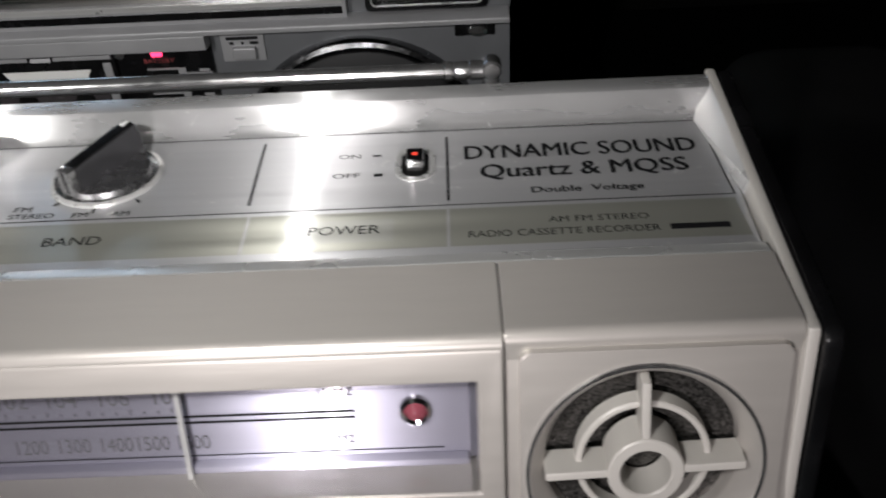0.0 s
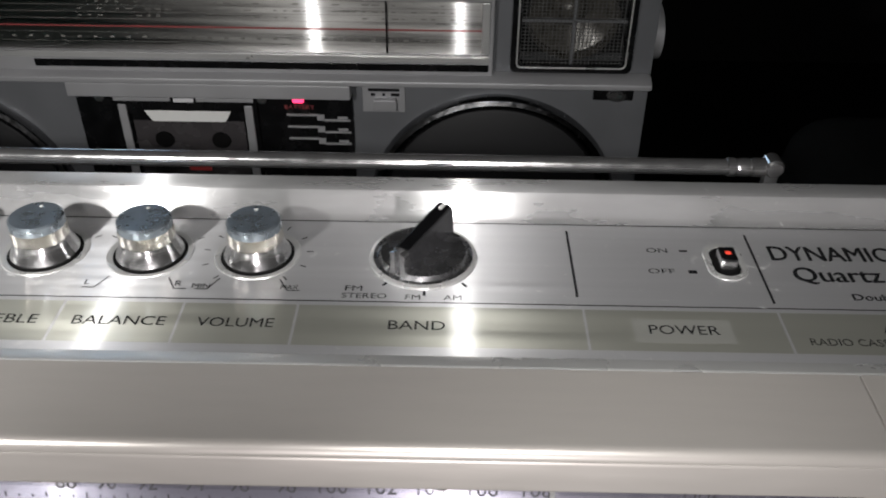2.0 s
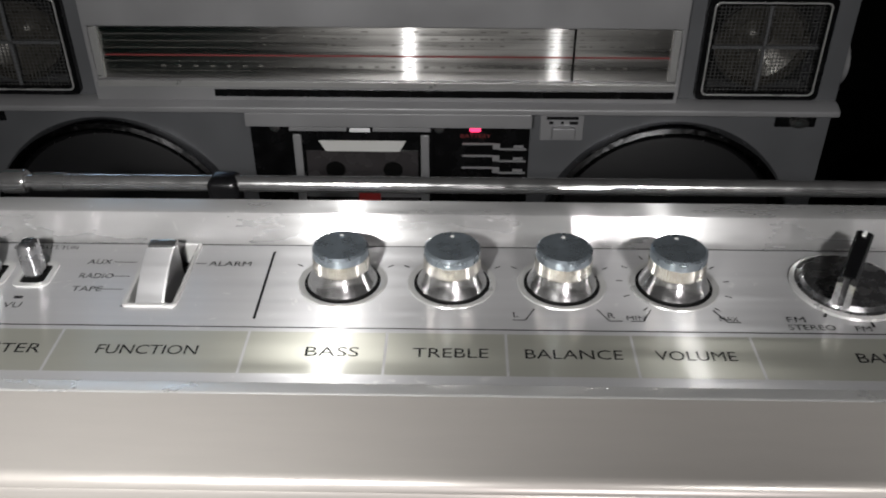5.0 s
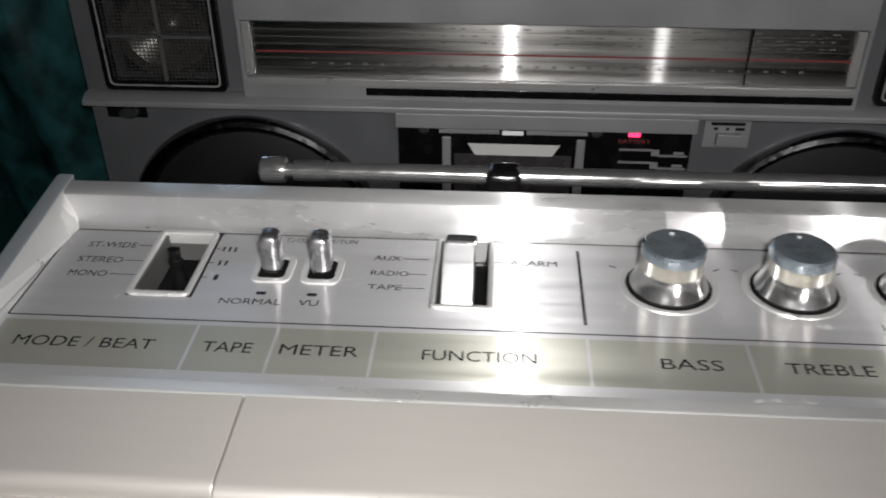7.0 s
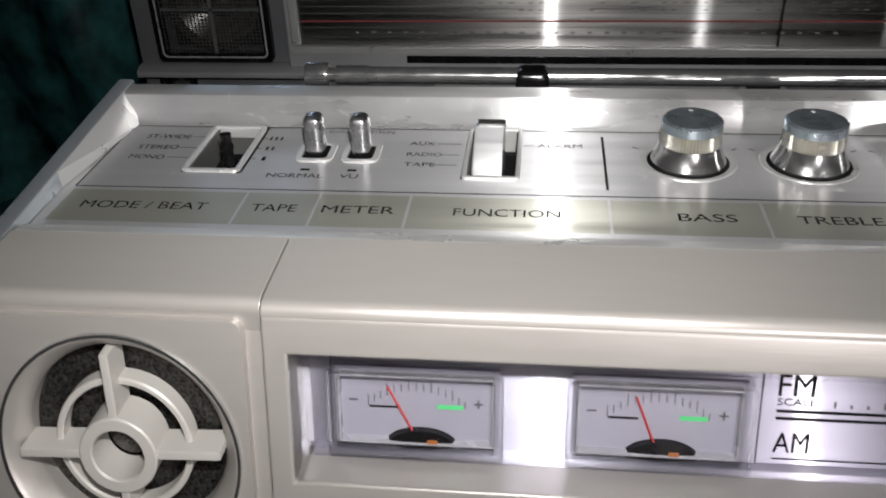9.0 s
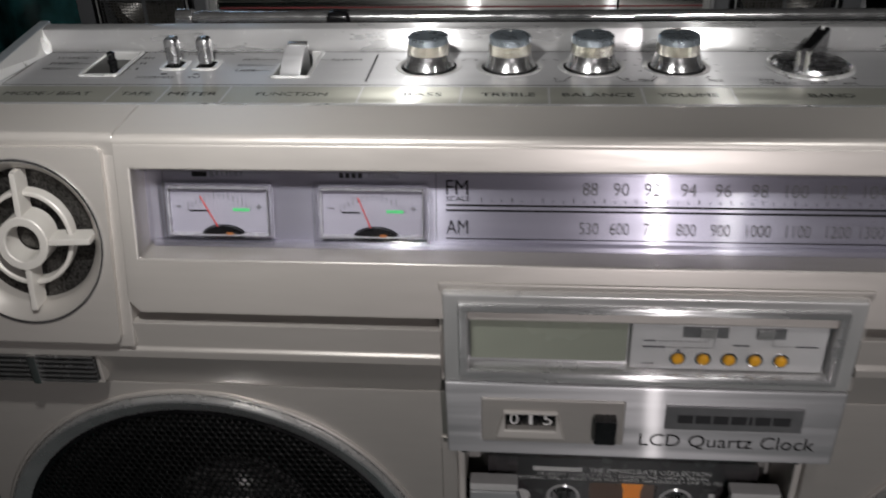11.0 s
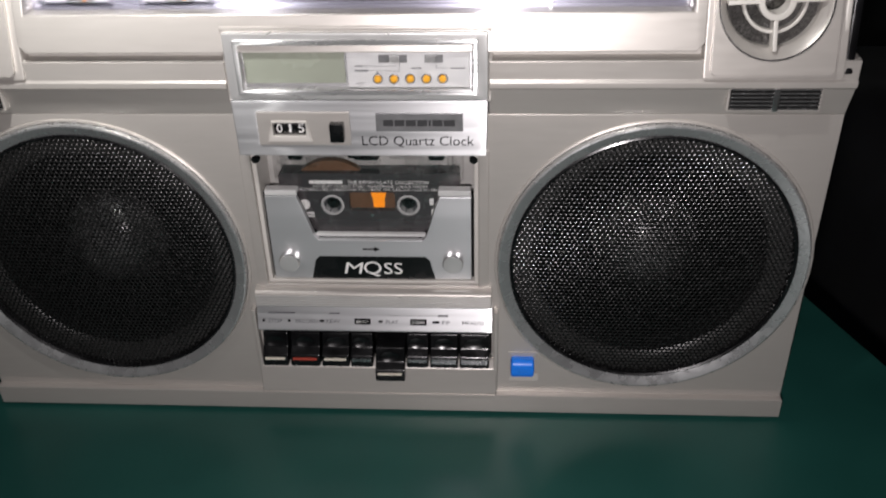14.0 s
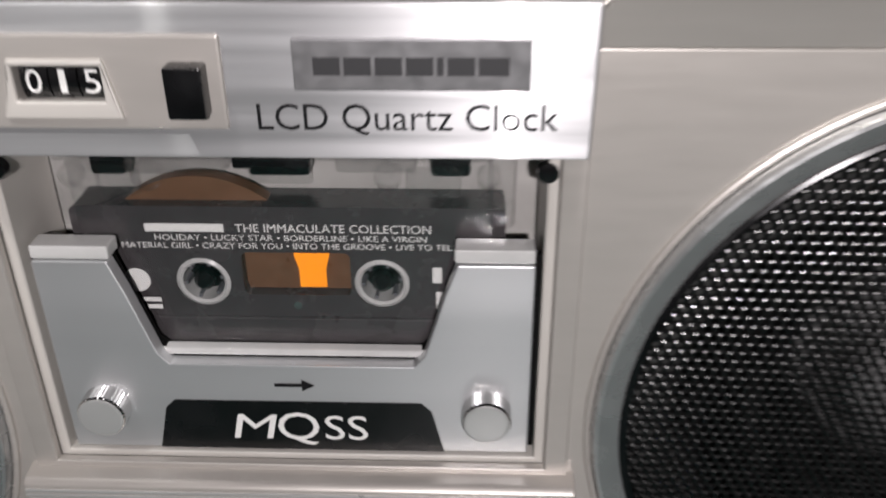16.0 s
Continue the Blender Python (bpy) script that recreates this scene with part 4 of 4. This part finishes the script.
part("bay_frame", plate([(-66, 89), (66, 89), (66, 178), (-66, 178)], ([(-60.5, 93.5), (60.5, 93.5), (60.5, 177.5), (-60.5, 177.5)],), -1.2, 1, 0.7), BEIGE, bay)
part("inner_frame", plate([(-60.5, 93), (60.5, 93), (60.5, 177), (-60.5, 177)], ([(-58, 95), (58, 95), (58, 176), (-58, 176)],), 1.5, 24, 0.5), BEIGE2, bay)
for x in (-58, 58):
    part("pivot_pin", lathe([(2.4, 0), (2.2, 2), (0, 2.4)], 16, front(x, 3, 171.5)), BLACK, bay)
door = part("cassette_door", plate([(-56.5, 95.5), (56.5, 95.5), (56.5, 148.6), (39.2, 148.6), (36.5, 141), (31.5, 124), (29, 121), (-29, 121), (-31.5, 124), (-36.5, 141), (-39.2, 148.6), (-56.5, 148.6)], (), 2.5, 6, 0.5), DOOR, radio, "silver cassette door with a clear window")
for a, b in ((-56.5, -38.5), (38.5, 56.5)):
    part("shoulder", box(a, b, 2.8, 9, 148.9, 152.4, 0.7), SHOULD, door, "pale clear plastic shoulder")
part("window", box(-47, 47, 9.0, 10.2, 118, 170, 0.4), CLEAR2, door).visible_shadow = False
part("window_top", box(-47, 47, 10.4, 26, 170, 171.5, 0.4), CLEAR2, door).visible_shadow = False
part("window_foot", box(-32, 32, 5.4, 8.6, 121.6, 123.6, 0.6), SHOULD, door)
for a, b, z in ((-40, -30, 163), (28, 40, 163), (-6, 8, 166)):
    part("clear_rib", box(a, b, 6.5, 8.8, z, 170, 1.0), CLEAR2, door).visible_shadow = False
for a, b in ((-44, -36), (-8, 6), (33, 42)):
    part("catch", box(a, b, 14, 20, 164.5, 171, 1.2), BLACK, door)
# see-through holder and its springs above the tape
for a, b, z0, z1 in ((-52, -46, 153, 174), (46, 52, 153, 174), (-34, -12, 166, 174), (12, 30, 166.5, 174)):
    part("clear_block", box(a, b, 11, 24, z0, z1, 1.4), CLEAR2, door).visible_shadow = False
for x, r in ((-46, 2.6), (-29, 3.4), (24, 3.0), (46, 2.6)):
    part("clear_boss", lathe([(r, 0), (r, 3), (r - 0.8, 4), (0, 3.4)], 20, front(x, 11, 167)), CLEAR2, door).visible_shadow = False
for x0, x1, z in ((-40, -22, 171.6), (20, 38, 171.2)):
    part("spring_leaf", prism([(12, z), (18, z + 2.4), (18, z + 3.0), (12, z + 0.6)], x0, x1), CHROME2, door)
part("lamp_holder", box(-10, 7, 9, 13, 168.5, 171.4, 0.6), BLACK, door)
part("clear_shelf", box(-47, 47, 3.4, 10, 172.6, 174.0, 0.4), CLEAR2, door).visible_shadow = False
# back wall darker than the bay sides, shade put into its colour
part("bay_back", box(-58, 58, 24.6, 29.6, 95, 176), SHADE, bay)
part("door_edge", plate([(-58.3, 94.6), (58.3, 94.6), (58.3, 149.5), (40, 149.5), (32.5, 125.5), (29.5, 122.5), (-29.5, 122.5), (-32.5, 125.5), (-40, 149.5), (-58.3, 149.5)], (), 6.1, 8.5, 0.3), MATT, door)
part("name_plate", plate([(-35, 95.6), (36, 95.6), (33, 108), (30.5, 110.5), (-29.5, 110.5), (-32, 108)], (), 2.2, 3, 0.2), BLACK, door)
bm = letters("M", -16, -6.4, 2.0, 99.2, 7.4)
for v in bm.verts:
    v.co.x += 0.22 * (v.co.z - 99.2)
part("lettering", bm, WHITE, door)
part("lettering", letters("Q", -4.8, 5.4, 2.0, 99.0, 8.4), WHITE, door)
part("lettering", letters("SS", 6.8, 17.3, 2.0, 99.2, 7.4), WHITE, door)
part("arrow", bars([(-4.6, 3, 114.9, 115.9, 2.3)]), INK, door)
bm = bmesh.new()
bm.faces.new([bm.verts.new(p) for p in ((2, 2.25, 113.7), (5.2, 2.25, 115.4), (2, 2.25, 117.1))])
part("arrow_head", bm, INK, door)
for x in (-46.2, 46.2):
    n = 40
    prof = lathe([(5.9, 0), (5.9, 4.6), (5.4, 5.2)], n * 2, front(x, 2.5, 108.6))
    for i, v in enumerate(prof.verts):
        if i % 2 and i < n * 4:
            v.co.x = x + (v.co.x - x) * 0.965
            v.co.z = 108.6 + (v.co.z - 108.6) * 0.965
    b = part("thumb_screw", prof, CHROME, door, "knurled chrome thumb screw", smooth=20)
    part("face", lathe([(5.45, 5.2), (4.8, 5.5), (0, 5.2)], 40, front(x, 2.5, 108.6)), SILVER, b)

# the tape itself
tape = thing("cassette_tape", "smoky dark cassette with an orange liner behind the clear window", "cassette", at=(0, 0.012, 0.094))
OFF = Matrix.Translation((0, -12, -94))


def tpart(name, bm, material, parent=tape, label=""):
    return part(name, bm, material, parent, label, OFF)


shell = tpart("shell", plate(rrect(-50, 50, 94.5, 158, 2), (circle(-21.25, 138, 6.6, 28), circle(21.25, 138, 6.6, 28), rrect(-11.5, 14, 134.8, 146.2, 1.5)), 12, 22, 0.5), CASSETTE)
tpart("shell_back", box(-49.5, 49.5, 21, 23.5, 95, 157.5), CASSETTE)
tpart("reel", lathe([(26, 0), (26, 4), (7.2, 4), (7.2, 0)], 56, front(-21.25, 19.5, 138)), TAPE)
for x in (-21.25, 21.25):
    tpart("hub_well", lathe([(4.9, 0.3), (0, 0.3)], 24, front(x, 18.6, 138)), MATT)
    h = tpart("hub", lathe([(6.5, 0), (6.5, 6.2), (5.6, 6.8), (5.0, 6.2), (5.0, 0)], 32, front(x, 18.6, 138)), SHOULD)
    tpart("spindle", lathe([(2.6, 0), (2.4, 6), (1.2, 7.4), (0, 7.6)], 20, front(x, 18.6, 138)), BLACK)
    for k in range(6):
        tooth = box(4.0, 5.1, -0.4, 0.4, 1, 5.6)
        tooth.transform(front(x, 18.6, 138) @ Matrix.Rotation(radians(60 * k + 10), 4, "Z"))
        tpart("tooth", tooth, INK_G, h)
tpart("tape_window", box(-11, 13.5, 15, 16, 135, 146), TAPE)
bm = bmesh.new()
bm.faces.new([bm.verts.new(p) for p in ((1.6, 13.5, 136.2), (8.0, 13.5, 136.2), (8.0, 13.5, 141), (9.2, 13.5, 145.8), (0.4, 13.5, 145.8), (1.6, 13.5, 141))])
tpart("liner", bm, ORANGE, label="orange liner patch with a slight added glow")
for k, (x0, x1, z, h) in enumerate(((-33, -14.6, 151.6, 2.1),)):
    tpart("printed_bar", bars([(x0, x1, z, z + h, 11.85)]), WHITE, shell)
for text, x0, x1, z, h in (("THE IMMACULATE COLLECTION", -12, 33, 151.6, 2.1), ("HOLIDAY • LUCKY STAR • BORDERLINE • LIKE A VIRGIN", -31, 32, 149.4, 1.5), ("MATERIAL GIRL • CRAZY FOR YOU • INTO THE GROOVE • LIVE TO TELL", -39, 39, 147.3, 1.5), ("1", 33.2, 35.4, 138.6, 4.2)):
    tpart("lettering", letters(text, x0, x1, 11.85, z, h), WHITE, shell)
tpart("ridge", box(-34, 34, 10.6, 12.2, 121, 129, 0.6), CASSETTE, shell)
tpart("screw", lathe([(1.1, 0), (1.0, 0.5), (0, 0.5)], 14, front(1.0, 11.9, 132.2)), CHROME2, shell)
tpart("side_mark", join(lathe([(3.2, 0.1), (0, 0.1)], 24, front(-37, 11.9, 138.6)), bars([(34, 37.4, 131.6, 136.2, 11.8), (-36.5, -32, 132.6, 133.8, 11.8), (-35.6, -32, 130.6, 131.8, 11.8)])), WHITE, shell)

# ---- transport keys ----
deck = part("key_deck", prism([(0, 92), (-5, 91.4), (-6.5, 90), (-6.5, 81.4), (-3, 79.9), (6, 79.9), (6, 92)], -68, 68, 0.6), BEIGE, radio, "ribbed champagne ledge over the keys")
part("ledge_ribs", join(*[box(-67.5, 67.5, -7.0, -6.2, 82 + 1.55 * i, 82.9 + 1.55 * i, 0.2) for i in range(5)]), SILVER, deck)
kp = part("key_label_plate", prism([(-3.4, 79.8), (-7.6, 65.6), (-7.0, 64.7), (6, 64.7), (6, 79.8)], -68.5, 68.5, 0.4), ALU_D, radio, "brushed silver strip with key legends")


def slope(z):
    return -3.4 - (79.8 - z) * 4.2 / 14.2 - 0.18


def legend(text, x0, x1, z, h):
    bm = letters(text, x0, x1, 0, z, h)
    for v in bm.verts:
        v.co.y = slope(v.co.z)
    return part("lettering", bm, INK_G, kp)


for text, x0, x1 in (("STOP", -62, -54), ("RECORD", -46, -33), ("REW", -28, -20), ("PLAY", 7, 14), ("FF", 39.5, 44), ("PAUSE", 54, 64)):
    legend(text, x0, x1, 70, 2.2)
def sloped(rows, material, name):
    bm = bars([(a, b, c + 4, d + 4, 0) for a, b, c, d in rows])
    for v in bm.verts:
        v.co.y = slope(v.co.z)
    return part(name, bm, material, kp)


sloped([(-11.5, -2, 65.4, 69.0), (21, 30.5, 65.4, 69.0), (-65.5, -64, 66.4, 68), (-50.5, -49, 66.4, 68), (-32, -29, 66.6, 68), (2.6, 5, 66.6, 68), (34, 38, 66.6, 68), (51.2, 51.9, 66.4, 68.2), (52.6, 53.3, 66.4, 68.2)], INK, "legend_marks")
sloped([(-10.5, -3, 66.4, 68.0), (22, 29.5, 66.4, 68.0)], WHITE, "legend_fill")
for row in ((-62, -46, 71.4, 72.2), (-26, -20, 71.4, 72.2), (8, 36, 70.8, 71.0), (37, 43, 70.6, 71.6)):
    sloped([row], INK_G, "legend_line")
# black sheet behind the keys stands for shade in the opening
part("key_well_shade", box(-69, 69, 10, 14, 30, 66), MATT, radio)
tray = part("key_tray", prism([(-1, 41), (-6, 37), (-9, 21.5), (-9, 19.5), (-7.5, 18), (2, 18), (2, 41)], -71, 71, 0.6), BEIGE, radio, "sloping champagne tray under the keys")
for a, b in ((-71.8, -69.2), (69.2, 71.8)):
    part("tray_side", box(a, b, -6, 6, 20, 78, 0.6), BEIGE, tray)
part("tray_lip", box(-71, 71, -10, -7, 17.6, 20.0, 0.5), BEIGE, tray)
keys = [(-67.5, -52.5, "bar"), (-51, -33.5, "red"), (-32.3, -16, "bar"), (-15, -2, "half"), (-0.6, 17, "down"), (18.2, 31, "half"), (32, 48.4, "face"), (49.4, 66.8, "face")]
for a, b, kind in keys:
    dz, dy = (-7, -2.5) if kind == "down" else (1.5, 0)
    k = part("transport_key", prism([(8, 60 + dz), (-3 + dy, 59 + dz), (-5.5 + dy, 50.5 + dz), (-10 + dy, 47 + dz), (-11 + dy, 40.5 + dz), (-10 + dy, 39 + dz), (8, 39 + dz)], a, b, 0.9), BLACK, radio, "glossy black transport key")
    part("finger_dish", lathe([(5.6, 0.0), (5.2, 0.5), (3, 0.0), (0, -0.2)], 24, Matrix.Translation(((a + b) / 2, -4.9 + dy, 53.6 + dz)) @ Matrix.Rotation(radians(73), 4, "X") @ Matrix.Diagonal((min(1.1, (b - a) / 13), 0.62, 1, 1))), BLACK, k)
    if kind in ("bar", "red", "down"):
        part("stripe", box(a + 1.6, b - 1.6, -11.5 + dy, -10.2 + dy, 44.6 + dz, 45.8 + dz, 0.2), RED_K if kind == "red" else CREAM, k)
    elif kind == "half":
        part("silver_face", box(a + 0.8, b - 0.8, -11.3 + dy, -10 + dy, 43.8 + dz, 46.2 + dz, 0.3), STEEL, k)
    else:
        part("silver_face", box(a + 0.8, b - 0.8, -11.3 + dy, -10 + dy, 42.8 + dz, 46.6 + dz, 0.3), STEEL, k)

# ---- the grey radio behind ----
grey = thing("grey_radio", "large dark grey radio cassette recorder standing behind", "radio", at=(-0.0895, 0.415, 0))
GO = Matrix.Translation((0, 0, -28.7)) @ Matrix.Diagonal((0.945, 1, 0.887, 1))


def g(name, bm, material, parent=grey, label="", smooth=35):
    return part(name, bm, material, parent, label, GO, smooth)


WZ2, WS2 = 136.5, Matrix.Diagonal((1.08, 1.12, 1, 1))
body2 = g("body", plate(rrect(-305, 305, 36, 360, 12), (*[[(sx * 200 + 1.08 * x, WZ2 + 1.12 * z) for x, z in circle(0, 0, 79)] for sx in (-1, 1)], rrect(-290, -208, 250, 325, 4), rrect(208, 290, 250, 325, 4)), 0, 140, 1.5), GREY)
g("back", box(-304, 304, 60, 139, 37, 359), GREY)
for a in (-260, 220):
    g("foot", box(a, a + 40, 10, 120, 32.4, 38, 1), BLACK)
g("dial_surround", plate([(-196, 245), (196, 245), (196, 330), (-196, 330)], ([(-193, 263), (193, 263), (193, 303), (-193, 303)],), -8, 2, 1.2), GREY_L)
d2 = g("dial_plate", box(-193.5, 193.5, -3, 1, 262, 304), ALU2, grey, "brushed metal tuning dial with a red line")
g("dial_glass", box(-193, 193, -7.4, -6.6, 263, 303), CLEAR, d2).visible_shadow = False
g("red_line", bars([(-186, 192, 280.0, 281.3, -3.2)]), RED_D, d2)
random.seed(4)
g("scale_marks", bars([(-80 + 6.5 * i, -80 + 6.5 * i + random.uniform(2, 5), z, z + 1.0, -3.15) for z in (288, 293, 298) for i in range(40) if random.random() < 0.55]), INK_S, d2)
g("scale_numbers", bars([(-150 + 11 * i, -147 + 11 * i, 271.8, 273.4, -3.15) for i in range(29)]), INK_S, d2)
g("scale_rows", bars([(-190, 190, z, z + 0.3, -3.1) for z in (269, 276, 286, 291, 296)]), INK_S, d2)
g("needle", box(124, 125.2, -5.5, -4.5, 264, 302), BLACK, d2)
g("dial_end", join(box(-193, -188, -6, -3, 264, 302, 0.6), box(188, 193, -6, -3, 264, 302, 0.6)), SILVER, d2)
g("lower_band", join(box(-193, 193, -8.2, -7.4, 259, 263.4, 0.3), box(100, 190, -8.8, -8.1, 259.6, 262.6)), SILVER, d2)
g("dial_slot", box(-115, 193, -8.6, -7.6, 252, 257.5, 0.3), BLACK)
g("band_step", prism([(-8, 240), (-14, 242), (-14, 246), (-8, 249), (0, 249), (0, 240)], -304, 304, 0.8), GREY_L)
g("step_drop", prism([(-1, 229), (-14, 231), (-14, 242), (0, 242)], -96, 99, 0.8), GREY_L)
for sx in (-1, 1):
    tw2 = g("tweeter", plate(rrect(sx * 249 - 41, sx * 249 + 41, 250, 325, 4), (rrect(sx * 249 - 35, sx * 249 + 35, 256, 319, 3),), -4, 4, 1), BLACK, grey, "square tweeter behind a dark mesh")
    g("frame", plate(rrect(sx * 249 - 37.5, sx * 249 + 37.5, 253.5, 321.5, 4), (rrect(sx * 249 - 36.3, sx * 249 + 36.3, 254.7, 320.3, 3),), -4.8, -3, 0.3), SILVER, tw2)
    g("horn", lathe([(31, 0), (29, -8), (12, -16), (8, -12), (0, -9)], 40, front(sx * 249, 4, 288)), HORN, tw2)
    g("backing", box(sx * 249 - 38, sx * 249 + 38, 24, 26, 252, 323), MATT, tw2)
    g("cross_bar", join(box(sx * 249 - 35, sx * 249 + 35, -1, 1, 287, 289), box(sx * 249 - 1, sx * 249 + 1, -1, 1, 256, 319)), GREY, tw2)
    bm = bmesh.new()
    for i in range(24):
        z = 257 + 2.6 * i
        bm.faces.new([bm.verts.new(p) for p in ((sx * 249 - 35, -2, z), (sx * 249 + 35, -2, z), (sx * 249 + 35, -2, z + 0.5), (sx * 249 - 35, -2, z + 0.5))])
    for i in range(27):
        x = sx * 249 - 35 + 2.6 * i
        bm.faces.new([bm.verts.new(p) for p in ((x, -1.9, 256), (x + 0.5, -1.9, 256), (x + 0.5, -1.9, 319), (x, -1.9, 319))])
    g("mesh", bm, NET, tw2, smooth=0)
    w2 = g("woofer", lathe([(84, 0), (84, 4), (82.4, 7.4), (79.5, 8.6), (76, 7), (73, 2), (71, -8)], 72, front(sx * 200, 0, WZ2) @ WS2), DKCHROME, grey, "round black speaker with a fine mesh")
    g("mesh", lathe([(73, 1), (60, 4.5), (40, 7), (0, 8.5)], 64, front(sx * 200, 0, WZ2) @ WS2), MESH2, w2)
    sl = g("slot", box(sx * 281 - 14, sx * 281 + 14, -1, 3, 227, 236, 0.8), BLACK, grey)
    g("slide_knob", lathe([(5, 0), (4.6, 3), (0, 4)], 20, front(sx * 281 + 2, -1, 231.5) @ Matrix.Diagonal((1.4, 0.8, 1, 1))), CHROME2, sl)
g("side_knob", lathe([(0, 0), (20, 0), (20, 9), (17, 10), (0, 10)], 36, Matrix.Translation((304, 30, 268)) @ Matrix.Rotation(math.pi / 2, 4, "Y")), GREY_L)
deck2 = g("tape_deck", box(-96, 99, -3, 2, 110, 231, 1), BLACK, grey, "glossy black tape deck")
dr = g("deck_door", plate(rrect(-70, 32, 130, 228, 2), ([(-59, 150), (22, 150), (22, 216), (-59, 216)],), -6, -3, 0.6), BLACK, deck2)
g("door_trim", join(box(-68, -28, -7, -5.6, 224, 227, 0.3), box(-10, 30, -7, -5.6, 224, 227, 0.3), prism([(-7, 223.5), (-5.6, 227.5), (-5.6, 223.5)], -26, -12)), GREY_L, deck2)
for a in (-66, 23):
    g("door_post", box(a, a + 6, -7, -4, 140, 221, 0.8), GREY_L, deck2)
g("tape_label", plate([(-50, 217), (14, 217), (8, 206), (-44, 206)], (), -4.4, -3.2, 0.2), WHITE, deck2)
g("tape_shell", box(-58, 21, -3.6, -2.8, 150, 206), CASSETTE, deck2)
for x in (-38, 3):
    g("tape_hub", lathe([(7, 0), (6.6, 1), (0, 1)], 24, front(x, -3.6, 190)), MATT, deck2)
for x in (-78, 36):
    g("screw", lathe([(4, 0), (3.4, 3), (0, 3.4)], 18, front(x, -3, 226)), CHROME2, deck2)
g("door_foot", box(-60, 24, -7, -5, 168, 173, 0.6), GREY_L, deck2)
g("red_button", box(-22, -6, -9, -7, 166, 174, 0.8), RED, deck2)
g("battery_led", box(57, 65, -5.5, -2.8, 223, 227.5, 1.2), LEDLIT, deck2)
g("lettering", letters("BATTERY", 51, 72, -3.2, 217.5, 3.2), RED_D, deck2)
for i in range(3):
    z = 210 - 10.0 * i
    g("key_line", join(box(52, 74, -4, -2.9, z + 2.0, z + 3.2), box(78, 97, -4, -2.9, z - 2.2, z - 1.0), prism([(-4, z + 2.4), (-2.9, z + 3.0), (-2.9, z - 2.2), (-4, z - 1.6)], 73.5, 78.5)), GREY_L, deck2)
    g("key_mark", bars([(88, 95, z - 0.6, z + 1.6, -3.2)]), GREY_L, deck2)
lt = g("selector_block", box(106, 136, -1.5, 1, 215, 239, 0.6), GREY_L, grey, "pale label block with a small slide")
g("slider", box(114, 130, -6, -1, 218, 227, 1), GREY_L, lt)
g("printing", bars([(110, 132, 232, 234.5, -1.7), (112, 115, 228.4, 230.6, -1.7), (120, 122, 228.4, 230.6, -1.7), (126, 132, 228.2, 230.6, -1.7)]), INK, lt)
g("handle", join(box(-300, -286, 20, 60, 355, 400, 3), box(286, 300, 20, 60, 355, 400, 3), box(-300, 300, 25, 55, 398, 412, 4)), GREY_L)

# ---- behind and beside ----
bm = bmesh.new()
cols, rows = 120, 24
random.seed(7)
grid = []
for j in range(rows + 1):
    line = []
    for i in range(cols + 1):
        x, z = -1500 + 1080 * i / cols, -30 + 900 * j / rows
        y = 560 + 26 * math.sin(x * 0.030 + 0.004 * z) + 12 * math.sin(x * 0.075 + z * 0.012 + 1) + 22 * noise.noise(Vector((x * 0.006, 0, z * 0.010)))
        line.append(bm.verts.new((x, y, z)))
    grid.append(line)
for j in range(rows):
    for i in range(cols):
        bm.faces.new((grid[j][i], grid[j][i + 1], grid[j + 1][i + 1], grid[j + 1][i]))
ex = bmesh.ops.solidify(bm, geom=list(bm.faces), thickness=3)
tagged(part("curtain", bm, TEAL, None, smooth=80), "dark teal velvet curtain hanging in soft folds", "curtain")

seat = thing("armchair", "black cloth padded armchair standing beside the table", "armchair", at=(0.7, 0.5, -0.75))
for nm, bm in (("armrest", box(480, 720, 100, 900, -750, -60, 60, 4)), ("seat_cushion", box(722, 1100, 100, 760, -750, -200, 50, 4)), ("backrest", box(722, 1100, 762, 900, -750, 80, 50, 4)), ("armrest", box(1102, 1330, 100, 900, -750, -60, 60, 4))):
    part(nm, bm, CLOTH, seat, m=Matrix.Translation((-700, -500, 750)))
